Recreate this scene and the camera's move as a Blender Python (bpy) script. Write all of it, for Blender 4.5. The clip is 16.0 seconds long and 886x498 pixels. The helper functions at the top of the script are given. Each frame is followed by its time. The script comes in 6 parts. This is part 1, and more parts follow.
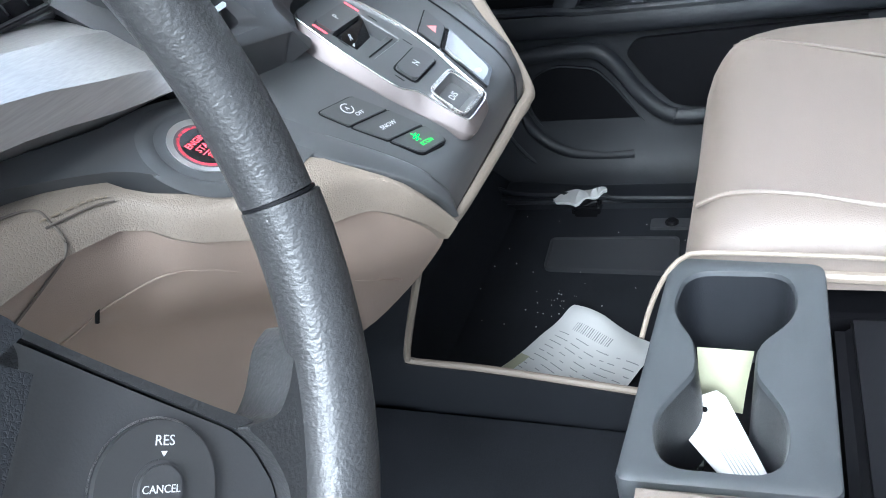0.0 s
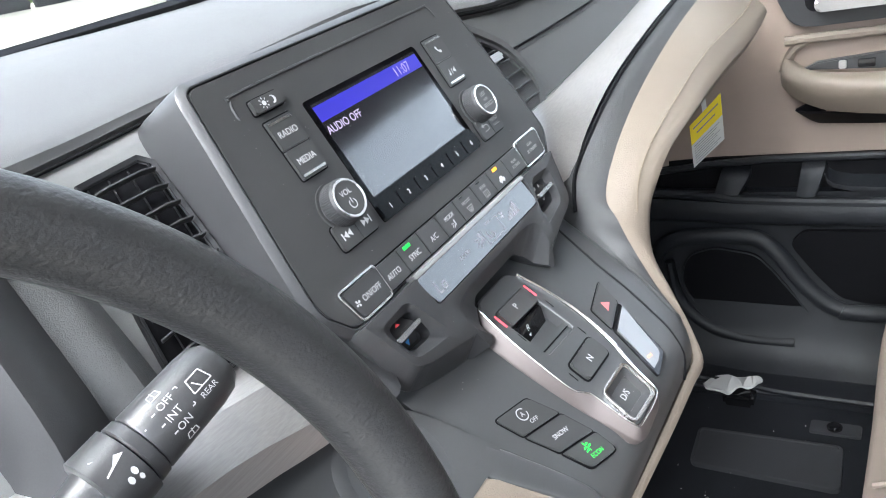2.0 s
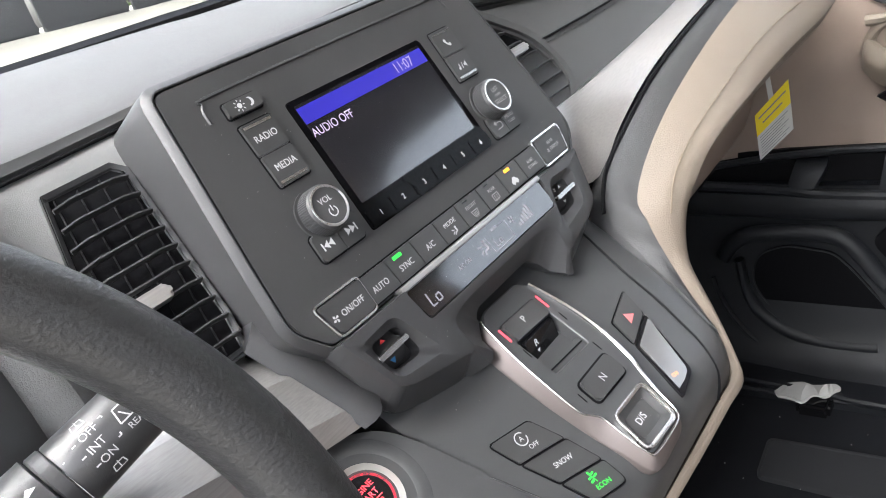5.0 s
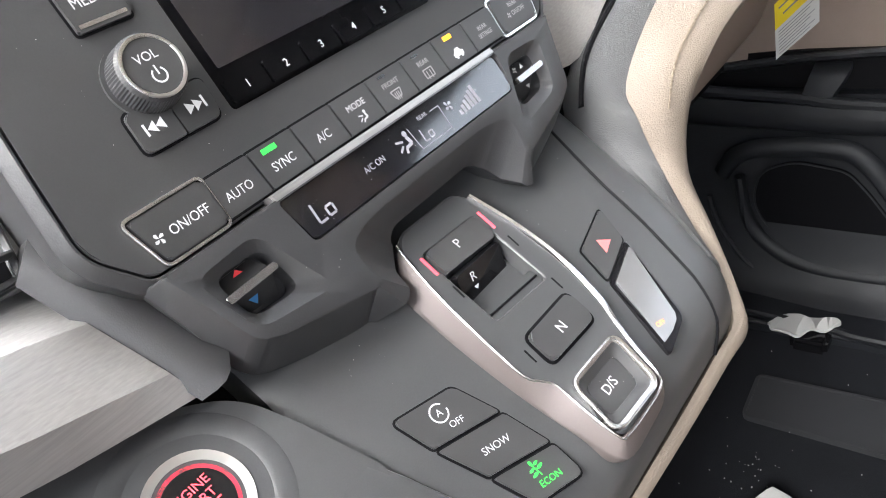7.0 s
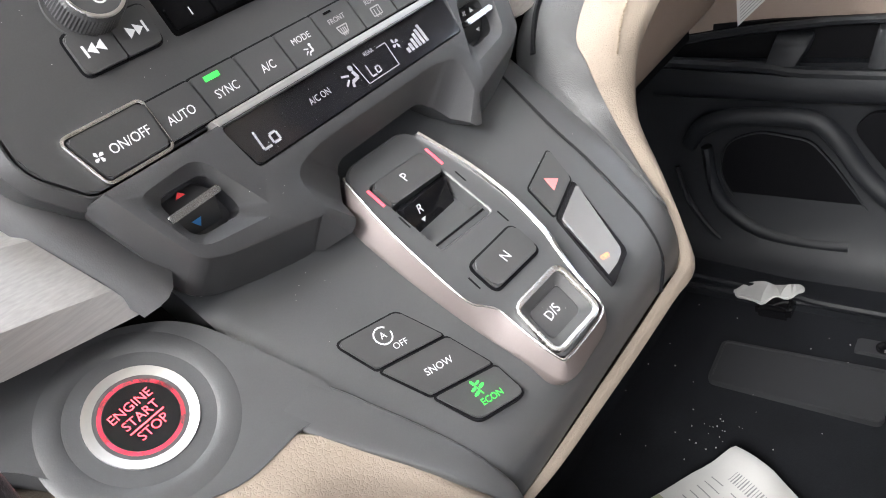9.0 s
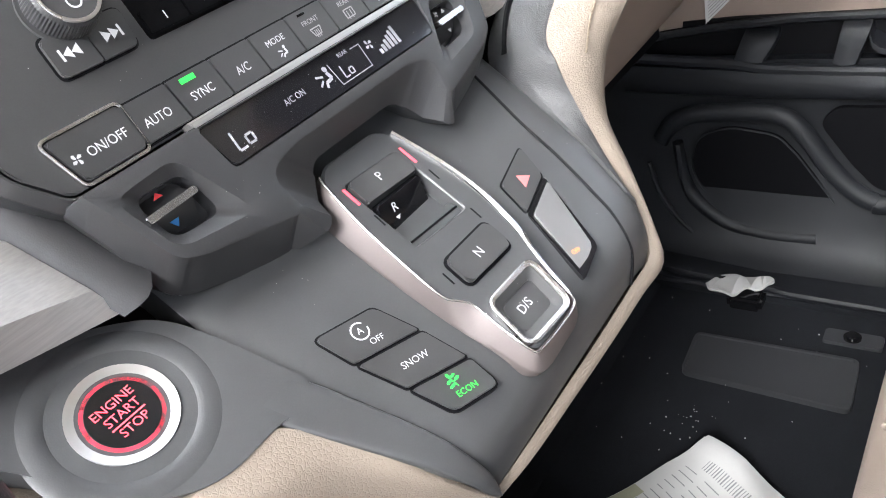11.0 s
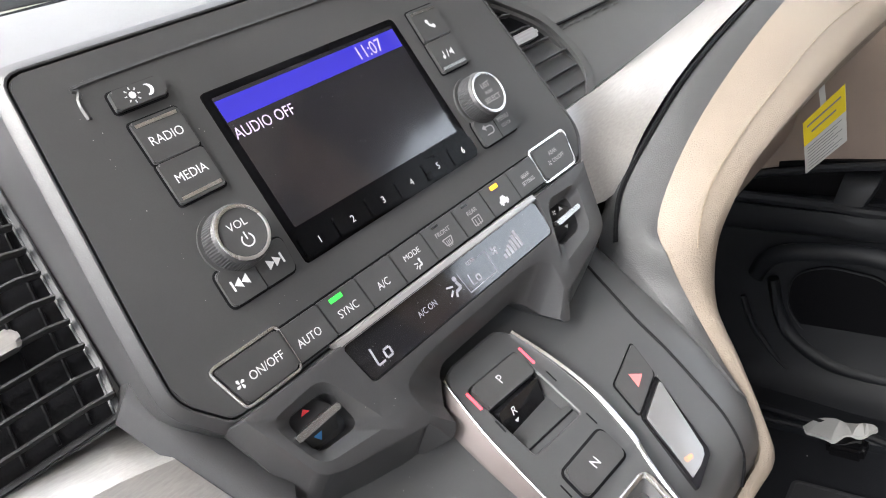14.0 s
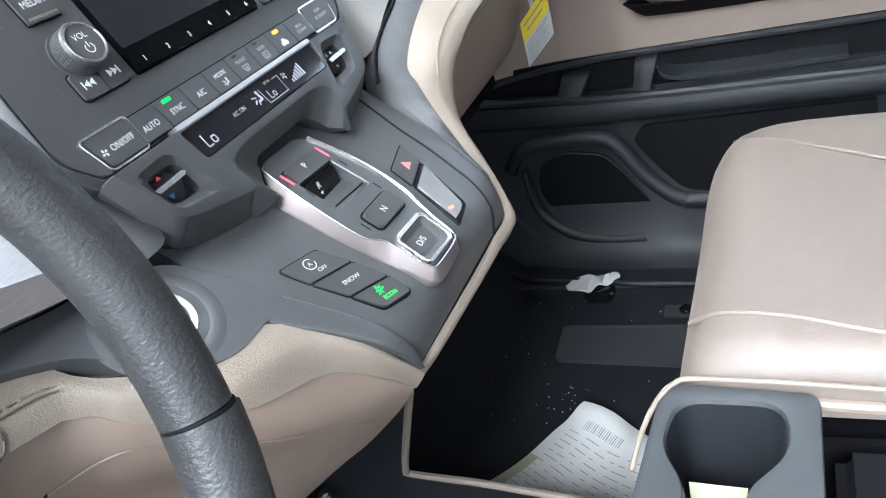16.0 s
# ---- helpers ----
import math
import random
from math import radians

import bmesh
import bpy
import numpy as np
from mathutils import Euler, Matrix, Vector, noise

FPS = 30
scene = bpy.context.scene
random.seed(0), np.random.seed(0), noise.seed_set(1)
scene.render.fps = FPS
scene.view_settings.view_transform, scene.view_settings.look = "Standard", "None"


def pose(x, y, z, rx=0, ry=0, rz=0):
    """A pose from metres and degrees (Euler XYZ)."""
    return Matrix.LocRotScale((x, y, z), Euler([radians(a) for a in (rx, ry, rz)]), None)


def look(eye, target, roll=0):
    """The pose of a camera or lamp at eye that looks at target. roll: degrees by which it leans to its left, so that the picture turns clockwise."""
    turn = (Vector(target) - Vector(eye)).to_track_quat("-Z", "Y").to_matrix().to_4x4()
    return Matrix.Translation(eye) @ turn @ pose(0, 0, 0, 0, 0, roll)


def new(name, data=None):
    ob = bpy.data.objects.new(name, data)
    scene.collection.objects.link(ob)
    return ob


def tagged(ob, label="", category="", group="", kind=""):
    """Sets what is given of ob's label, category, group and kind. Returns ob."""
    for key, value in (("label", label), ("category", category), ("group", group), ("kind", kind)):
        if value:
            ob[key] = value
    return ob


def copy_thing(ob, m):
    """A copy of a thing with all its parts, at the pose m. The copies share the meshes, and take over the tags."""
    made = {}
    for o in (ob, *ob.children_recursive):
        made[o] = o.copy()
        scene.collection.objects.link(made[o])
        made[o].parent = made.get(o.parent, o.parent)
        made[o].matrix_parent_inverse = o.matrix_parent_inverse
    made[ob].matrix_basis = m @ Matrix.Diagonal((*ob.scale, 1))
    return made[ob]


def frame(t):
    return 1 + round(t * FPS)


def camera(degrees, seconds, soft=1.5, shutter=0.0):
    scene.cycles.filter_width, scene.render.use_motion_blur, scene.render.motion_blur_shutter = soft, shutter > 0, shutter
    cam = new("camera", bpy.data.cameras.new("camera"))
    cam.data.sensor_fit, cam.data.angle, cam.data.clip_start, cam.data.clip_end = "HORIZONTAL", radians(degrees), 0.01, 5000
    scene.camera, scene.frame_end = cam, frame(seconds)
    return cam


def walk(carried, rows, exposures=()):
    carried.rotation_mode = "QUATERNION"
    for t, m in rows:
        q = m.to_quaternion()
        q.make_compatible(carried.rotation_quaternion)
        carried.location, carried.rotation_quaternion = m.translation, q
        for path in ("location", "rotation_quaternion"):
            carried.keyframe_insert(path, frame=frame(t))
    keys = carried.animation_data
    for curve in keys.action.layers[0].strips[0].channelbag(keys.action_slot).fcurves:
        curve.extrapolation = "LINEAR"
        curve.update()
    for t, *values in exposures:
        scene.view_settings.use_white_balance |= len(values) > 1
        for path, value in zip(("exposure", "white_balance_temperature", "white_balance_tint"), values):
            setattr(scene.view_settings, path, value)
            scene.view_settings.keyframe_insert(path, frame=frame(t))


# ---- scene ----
cam = camera(60.3, 16.0, soft=1.0, shutter=0.0)
PATH = [
    (0, (-0.3640, -0.2171, 0.6020), (0.3787, 0.1730, 0.0577), -15.41),
    (0.5, (-0.3345, -0.2386, 0.6326), (0.4131, 0.1800, 0.1170), -14.25),
    (1, (-0.3176, -0.2234, 0.6467), (0.4339, 0.2144, 0.1531), -12.90),
    (1.5, (-0.3226, -0.2051, 0.6896), (0.4197, 0.2971, 0.2461), -13.58),
    (2, (-0.3261, -0.2017, 0.7069), (0.4086, 0.3418, 0.3010), -14.66),
    (2.5, (-0.3274, -0.2052, 0.7081), (0.4058, 0.3548, 0.3224), -15.85),
    (3, (-0.3349, -0.2139, 0.7155), (0.4011, 0.3485, 0.3385), -16.41),
    (5.5, (-0.2477, -0.2214, 0.6701), (0.3961, 0.4299, 0.2686), -18.06),
    (6, (-0.2170, -0.2141, 0.6394), (0.4026, 0.4346, 0.1975), -18.08),
    (6.5, (-0.1983, -0.2091, 0.6177), (0.4274, 0.3882, 0.1160), -16.58),
    (7, (-0.1858, -0.1762, 0.6352), (0.4317, 0.4372, 0.1428), -16.20),
    (7.5, (-0.1842, -0.1600, 0.6577), (0.4235, 0.4880, 0.1986), -15.96),
    (8, (-0.1858, -0.1807, 0.6200), (0.4315, 0.4468, 0.1455), -16.14),
    (8.5, (-0.1909, -0.1902, 0.6161), (0.4297, 0.4135, 0.1157), -16.01),
    (11, (-0.1970, -0.1979, 0.6194), (0.4408, 0.3709, 0.1001), -15.86),
    (11.5, (-0.2230, -0.1937, 0.6155), (0.4218, 0.3600, 0.0887), -15.76),
    (12, (-0.2516, -0.1988, 0.6248), (0.4027, 0.3454, 0.0996), -15.90),
    (12.5, (-0.2071, -0.2011, 0.6171), (0.4491, 0.3569, 0.1091), -15.01),
    (13, (-0.1686, -0.1719, 0.6223), (0.4686, 0.4320, 0.1433), -15.18),
    (13.5, (-0.1784, -0.1696, 0.6629), (0.4571, 0.4721, 0.2334), -14.73),
    (14, (-0.1942, -0.1874, 0.6737), (0.4436, 0.4697, 0.2719), -15.16),
    (14.5, (-0.1999, -0.2019, 0.6416), (0.4412, 0.4388, 0.2191), -15.95),
    (15, (-0.2142, -0.2219, 0.6366), (0.4359, 0.3889, 0.1847), -16.49),
    (15.5, (-0.2390, -0.2387, 0.6414), (0.4516, 0.3150, 0.1761), -16.18),
    (16, (-0.3210, -0.2488, 0.6315), (0.4462, 0.1834, 0.1576), -17.40),
]
EXPOSURES = [(0.0, 3.2, 5450, 4), (1.0, 3.18, 5500, 4), (1.5, 3.1, 5600, 5), (2.0, 3.0, 5950, 7), (2.5, 2.85, 6250, 10), (3.2, 2.82, 6300, 10), (5.5, 2.88, 6300, 10), (6.5, 3.1, 6300, 10), (8.0, 3.22, 6450, 10), (11.5, 3.26, 6200, 10), (12.0, 3.26, 6200, 10), (13.0, 3.25, 6150, 9), (14.0, 3.12, 6450, 10), (15.0, 3.2, 6300, 10), (15.5, 3.22, 6150, 9), (16.0, 3.15, 5650, 5)]
walk(cam, [(t, look(eye, target, roll)) for t, eye, target, roll in PATH], EXPOSURES)

# ---- world and light ----
world = bpy.data.worlds.new("overcast_sky")
scene.world = world
world.use_nodes = True
_nt = world.node_tree
_bg = _nt.nodes["Background"]
_sky = _nt.nodes.new("ShaderNodeTexSky")
_sky.sky_type = 'NISHITA'
_sky.sun_disc = False
_sky.sun_elevation, _sky.sun_rotation = radians(58), radians(-60)
_sky.air_density, _sky.dust_density, _sky.ozone_density = 1.0, 6.0, 0.6
_hsv = _nt.nodes.new("ShaderNodeHueSaturation")
_hsv.inputs["Saturation"].default_value = 0.35
_nt.links.new(_sky.outputs[0], _hsv.inputs["Color"])
_nt.links.new(_hsv.outputs[0], _bg.inputs["Color"])
_bg.inputs["Strength"].default_value = 0.135
sun = new("sun", bpy.data.lights.new("sun", 'SUN'))
sun.data.energy, sun.data.angle, sun.data.color = 1.0, radians(22), (1.0, 0.98, 0.95)
sun.matrix_world = look((-2.75, -0.45, 2.75), (0, 0, 0.4))

# ---- materials ----
MM = 0.001


def make(name, base, rough=0.5, metal=0.0, grain=0.0, size=0.0012, spread=0.12, stain=0.10, stain_size=0.05, cells=False, coat=0.0, spec=0.5, streak=None):
    """A surface with grain of a given size in metres, a bump of that strength, and two scales of colour variation."""
    m = bpy.data.materials.new(name)
    m.use_nodes = True
    nt = m.node_tree
    n, l = nt.nodes, nt.links
    b = n["Principled BSDF"]
    b.inputs["Metallic"].default_value = metal
    b.inputs["Coat Weight"].default_value = coat
    b.inputs["Coat Roughness"].default_value = 0.08
    b.inputs["Specular IOR Level"].default_value = spec
    tc = n.new("ShaderNodeTexCoord")
    mp = n.new("ShaderNodeMapping")
    l.new(tc.outputs["Object"], mp.inputs["Vector"])
    if streak:
        mp.inputs["Scale"].default_value = streak
    fine = n.new("ShaderNodeTexNoise")
    fine.inputs["Scale"].default_value = 1 / max(size, 1e-4)
    fine.inputs["Detail"].default_value = 3
    l.new(mp.outputs[0], fine.inputs["Vector"])
    big = n.new("ShaderNodeTexNoise")
    big.inputs["Scale"].default_value = 1 / stain_size
    big.inputs["Detail"].default_value = 5
    l.new(tc.outputs["Object"], big.inputs["Vector"])
    mixf = n.new("ShaderNodeMix")
    mixf.data_type = 'RGBA'
    lo = [c * (1 - spread) for c in base]
    hi = [min(1, c * (1 + spread)) for c in base]
    mixf.inputs[6].default_value, mixf.inputs[7].default_value = (*lo, 1), (*hi, 1)
    l.new(fine.outputs[0], mixf.inputs[0])
    mixb = n.new("ShaderNodeMix")
    mixb.data_type, mixb.blend_type = 'RGBA', 'MULTIPLY'
    mixb.inputs[0].default_value = 1.0
    ramp = n.new("ShaderNodeMapRange")
    ramp.inputs[1].default_value, ramp.inputs[2].default_value = 0.3, 0.7
    ramp.inputs[3].default_value, ramp.inputs[4].default_value = 1 - stain, 1.0
    l.new(big.outputs[0], ramp.inputs[0])
    l.new(mixf.outputs[2], mixb.inputs[6])
    l.new(ramp.outputs[0], mixb.inputs[7])
    l.new(mixb.outputs[2], b.inputs["Base Color"])
    rr = n.new("ShaderNodeMapRange")
    rr.inputs[3].default_value, rr.inputs[4].default_value = max(0.02, rough - 0.06), min(1, rough + 0.06)
    l.new(big.outputs[0], rr.inputs[0])
    l.new(rr.outputs[0], b.inputs["Roughness"])
    if grain > 0:
        bump = n.new("ShaderNodeBump")
        bump.inputs["Strength"].default_value = grain
        bump.inputs["Distance"].default_value = size * 0.35
        if cells:
            vor = n.new("ShaderNodeTexVoronoi")
            vor.feature = 'DISTANCE_TO_EDGE'
            vor.inputs["Scale"].default_value = 1 / size
            warp = n.new("ShaderNodeMix")
            warp.data_type = 'VECTOR'
            warp.inputs[0].default_value = 0.0018
            l.new(mp.outputs[0], warp.inputs[4])
            l.new(fine.outputs[1], warp.inputs[5])
            l.new(warp.outputs[1], vor.inputs["Vector"])
            cut = n.new("ShaderNodeMapRange")
            cut.inputs[2].default_value = 0.18
            l.new(vor.outputs[0], cut.inputs[0])
            l.new(cut.outputs[0], bump.inputs["Height"])
        else:
            l.new(fine.outputs[0], bump.inputs["Height"])
        l.new(bump.outputs[0], b.inputs["Normal"])
    return m


def glow(name, colour, strength):
    m = bpy.data.materials.new(name)
    m.use_nodes = True
    b = m.node_tree.nodes["Principled BSDF"]
    b.inputs["Base Color"].default_value = (*[c * 0.5 for c in colour], 1)
    b.inputs["Emission Color"].default_value = (*colour, 1)
    b.inputs["Emission Strength"].default_value = strength
    b.inputs["Roughness"].default_value = 0.4
    return m


def glass(name, tint=(1, 1, 1), rough=0.0):
    m = bpy.data.materials.new(name)
    m.use_nodes = True
    b = m.node_tree.nodes["Principled BSDF"]
    b.inputs["Base Color"].default_value = (*tint, 1)
    b.inputs["Transmission Weight"].default_value = 1.0
    b.inputs["Roughness"].default_value = rough
    b.inputs["IOR"].default_value = 1.45
    return m


M_FACE = make("soft_black_plastic", (0.037, 0.037, 0.038), 0.5, grain=0.12, size=0.0005, stain=0.15, spec=0.42)
M_HOUSE = make("charcoal_plastic", (0.034, 0.034, 0.036), 0.42, grain=0.2, size=0.0006, spec=0.38)
M_CONSOLE = make("satin_charcoal_plastic", (0.048, 0.049, 0.051), 0.40, grain=0.12, size=0.0005, spec=0.45)
M_BUTTON = make("button_plastic", (0.039, 0.039, 0.040), 0.40, grain=0.08, size=0.0004, spec=0.4)
M_GLOSS = make("gloss_black", (0.006, 0.006, 0.007), 0.07, grain=0.0, size=0.02, spec=0.5)
M_CHROME = make("satin_chrome", (0.76, 0.755, 0.75), 0.26, metal=1.0, size=0.003, spread=0.03, stain=0.05)
M_SILVER = make("brushed_silver", (0.42, 0.41, 0.405), 0.34, metal=0.8, grain=0.22, size=0.0008, spread=0.22, streak=(0.03, 1, 1))
M_PLATE = make("champagne_metal", (0.125, 0.106, 0.103), 0.48, metal=0.5, grain=0.04, size=0.0006, spread=0.04)
M_CREAM = make("cream_leatherette", (0.192, 0.158, 0.126), 0.50, grain=0.3, size=0.0016, cells=True, spread=0.05, stain=0.08)
M_TAN = make("tan_plastic", (0.27, 0.207, 0.170), 0.52, grain=0.25, size=0.0011, cells=True, spread=0.05)
M_SEAT = make("ivory_leather", (0.140, 0.114, 0.097), 0.48, grain=0.22, size=0.0018, cells=True, spread=0.05, stain=0.08)
M_WHEEL = make("black_leather", (0.024, 0.024, 0.025), 0.42, grain=0.58, size=0.0018, spread=0.15, streak=(1, 1, 1.4))
M_WHEELSMOOTH = make("spoke_plastic", (0.044, 0.044, 0.046), 0.36, grain=0.15, size=0.0008)
M_DASH = make("dash_skin", (0.058, 0.058, 0.059), 0.56, grain=0.3, size=0.0012, cells=True, spread=0.08)
# near-black: real dark parts and joints, also colour standing in for deep shade
M_DARK = make("deep_black_plastic_and_shade", (0.004, 0.004, 0.005), 0.6, grain=0.2, size=0.001, spec=0.12)
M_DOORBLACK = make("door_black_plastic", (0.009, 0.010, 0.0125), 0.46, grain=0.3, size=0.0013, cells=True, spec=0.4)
M_RUBBER = make("black_carpet", (0.013, 0.014, 0.017), 0.9, grain=0.8, size=0.0012, spread=0.35, stain=0.3, stain_size=0.08, spec=0.15)
M_PAD = make("rubber_pad", (0.026, 0.027, 0.030), 0.6, grain=0.3, size=0.0016)
M_TRAY = make("tray_plastic", (0.036, 0.039, 0.042), 0.46, grain=0.2, size=0.0009)
# white and grey print get slight emission to look brighter; no lamp behind them
M_INK = glow("white_print_glow", (0.72, 0.72, 0.73), 0.06)
M_DIMINK = glow("grey_print_glow", (0.38, 0.37, 0.37), 0.05)
M_RED = glow("red_lamp", (0.9, 0.05, 0.07), 0.5)
M_REDRING = glow("red_ring_light", (0.8, 0.03, 0.06), 0.3)
M_GREEN = glow("green_lamp", (0.03, 0.66, 0.05), 0.28)
M_ORANGE = glow("amber_lamp", (1.0, 0.30, 0.01), 0.6)
# dark gloss panel; the grey base paints in the bright reflection it shows
M_INDICATOR = make("smoked_panel_with_reflection", (0.12, 0.12, 0.123), 0.12, size=0.02, spread=0.03, spec=1.0, coat=1.0)
M_DARKCHROME = make("dark_chrome", (0.36, 0.36, 0.365), 0.20, metal=0.9, size=0.003, spread=0.05)
M_FASCIADARK = make("charcoal_fascia_skin", (0.042, 0.042, 0.043), 0.52, grain=0.3, size=0.0012, cells=True, spread=0.08)
M_BLUE = make("blue_print", (0.02, 0.16, 0.40), 0.5)
M_REDPAINT = make("red_print", (0.65, 0.03, 0.04), 0.5)
M_LCDBLUE = glow("screen_blue", (0.022, 0.017, 0.30), 0.13)
M_LCD = glow("screen_grey", (0.035, 0.032, 0.050), 0.35)
M_LCDTEXT = glow("screen_text", (0.40, 0.33, 0.47), 0.14)
M_SCREENGLASS = make("screen_glass", (0.010, 0.0095, 0.012), 0.12, spec=1.0, coat=1.0, size=0.02)
M_DISPLAY = make("display_glass", (0.006, 0.006, 0.008), 0.08, spec=1.0, coat=1.0, size=0.02)
M_PAPER = make("white_paper", (0.52, 0.52, 0.51), 0.8, size=0.002, spread=0.03, stain=0.05)
M_YELLOW = make("yellow_print", (0.80, 0.62, 0.02), 0.7, spread=0.04)
M_PALEYELLOW = make("pale_yellow_paper", (0.33, 0.33, 0.23), 0.8, spread=0.04)
M_GREYINK = make("grey_ink", (0.24, 0.24, 0.25), 0.8)
M_STITCH = make("tan_thread", (0.20, 0.16, 0.115), 0.7)
M_GREYSEAM = make("seam_shadow_thread", (0.09, 0.075, 0.062), 0.8)
M_SATIN = make("satin_metal", (0.55, 0.54, 0.53), 0.34, metal=0.9, size=0.002, spread=0.03)
M_DUST = make("pale_dust", (0.5, 0.49, 0.47), 0.9)
M_LCDINK = glow("display_print", (0.36, 0.35, 0.39), 0.04)
M_PIANO = make("piano_black", (0.003, 0.003, 0.0035), 0.10, size=0.02, spec=0.08)
M_FASCIA = make("grey_fascia_plastic", (0.20, 0.20, 0.202), 0.5, grain=0.25, size=0.0010, cells=True, spread=0.06)
M_GLASS = glass("window_glass", (0.97, 0.99, 0.98))
M_CONCRETE = make("pale_concrete", (0.27, 0.255, 0.215), 0.9, grain=0.3, size=0.02, stain=0.25, stain_size=1.2, spread=0.12)
M_LEAF = make("leaf_green", (0.09, 0.14, 0.04), 0.7, size=0.05, spread=0.4, stain=0.4, stain_size=0.5)
M_BLACKPAINT = make("black_paint", (0.018, 0.018, 0.020), 0.5, size=0.01)
M_CARPAINT = make("grey_car_paint", (0.16, 0.17, 0.17), 0.25, coat=0.6, size=0.05)
M_TAIL = make("red_lens", (0.45, 0.01, 0.01), 0.2, coat=0.5)
M_LINER = make("headliner_fabric", (0.52, 0.49, 0.45), 0.95, grain=0.3, size=0.002)

# ---- mesh tools ----


def plane_frame(origin, slope):
    a = radians(slope)
    return Matrix(((1, 0, 0, origin[0] * MM), (0, math.cos(a), -math.sin(a), origin[1] * MM), (0, math.sin(a), math.cos(a), origin[2] * MM), (0, 0, 0, 1)))


MQ = plane_frame((10, 27.9, 547.5), 65)      # face of the centre stack
MC = plane_frame((0, -30, 458.5), 36)        # console surface
MS = plane_frame((0, 0, 490), 36.9)          # shifter plate
ID = Matrix.Identity(4)


def thing(name, label, category, at=(0, 0, 0), group="", kind=""):
    ob = new(name)
    ob.location = [c * MM for c in at]
    ob.empty_display_size = 0.02
    return tagged(ob, label, category, group, kind)


def part(name, bm, material, parent=None, label="", angle=35):
    bmesh.ops.recalc_face_normals(bm, faces=bm.faces)
    me = bpy.data.meshes.new(name)
    bm.to_mesh(me)
    bm.free()
    me.materials.append(material)
    me.shade_smooth()
    me.set_sharp_from_angle(angle=radians(angle))
    ob = new(name, me)
    if parent is not None:
        ob.parent = parent
        top = parent
        off = Vector((0, 0, 0))
        while top is not None:
            off += top.location
            top = top.parent
        ob.matrix_parent_inverse = Matrix.Identity(4)
        ob.location = -off
    if label:
        ob["label"] = label
    return ob


def rect(u0, v0, u1, v1):
    return [(u0, v0), (u1, v0), (u1, v1), (u0, v1)]


def rounded(pts, r, n=4):
    out = []
    k = len(pts)
    for i in range(k):
        p, a, b = Vector(pts[i]), Vector(pts[i - 1]), Vector(pts[(i + 1) % k])
        rr = r[i] if isinstance(r, (list, tuple)) else r
        da, db = (a - p), (b - p)
        rr = min(rr, da.length * 0.45, db.length * 0.45)
        s, e = p + da.normalized() * rr, p + db.normalized() * rr
        for j in range(n + 1):
            t = j / n
            q = s * (1 - t) ** 2 + p * 2 * t * (1 - t) + e * t * t
            out.append((q.x, q.y))
    return out


def disc(u, v, r, n=32, r2=None):
    r2 = r2 or r
    return [(u + r * math.cos(2 * math.pi * i / n), v + r2 * math.sin(2 * math.pi * i / n)) for i in range(n)]


def grow(pts, d):
    """The outline moved outwards by d mm (inwards where d is negative)."""
    k = len(pts)
    area = sum(pts[i - 1][0] * pts[i][1] - pts[i][0] * pts[i - 1][1] for i in range(k))
    s = 1.0 if area > 0 else -1.0
    out = []
    for i in range(k):
        p, a, b = Vector(pts[i]), Vector(pts[i - 1]), Vector(pts[(i + 1) % k])
        e, f = (p - a), (b - p)
        if e.length < 1e-6 or f.length < 1e-6:
            e = f = (b - a)
        e.normalize()
        f.normalize()
        n1, n2 = Vector((e.y, -e.x)) * s, Vector((f.y, -f.x)) * s
        q = n1 + n2
        if q.length < 1e-4:
            q = n1.copy()
        q.normalize()
        q = p + q * (d / max(0.5, q.dot(n1)))
        out.append((q.x, q.y))
    return out


def prism(pts, w0, w1, bevel=0.0, m=ID, seg=2, inset=0.0, bm=None):
    """A plate over an outline in mm, from height w0 to w1, its upper edge bevelled, laid by m."""
    bm = bm or bmesh.new()
    start = set(bm.verts)
    area = sum(pts[i - 1][0] * pts[i][1] - pts[i][0] * pts[i - 1][1] for i in range(len(pts)))
    if area < 0:
        pts = pts[::-1]
    top = grow(pts, -inset) if inset else pts
    lo = [bm.verts.new((p[0] * MM, p[1] * MM, w0 * MM)) for p in pts]
    hi = [bm.verts.new((p[0] * MM, p[1] * MM, w1 * MM)) for p in top]
    k = len(pts)
    bm.faces.new(lo[::-1])
    f = bm.faces.new(hi)
    for i in range(k):
        bm.faces.new((lo[i], lo[(i + 1) % k], hi[(i + 1) % k], hi[i]))
    if bevel > 0:
        bmesh.ops.bevel(bm, geom=list(f.edges), offset=bevel * MM, segments=seg, affect='EDGES', clamp_overlap=True)
    bmesh.ops.transform(bm, matrix=m, verts=[v for v in bm.verts if v not in start])
    return bm


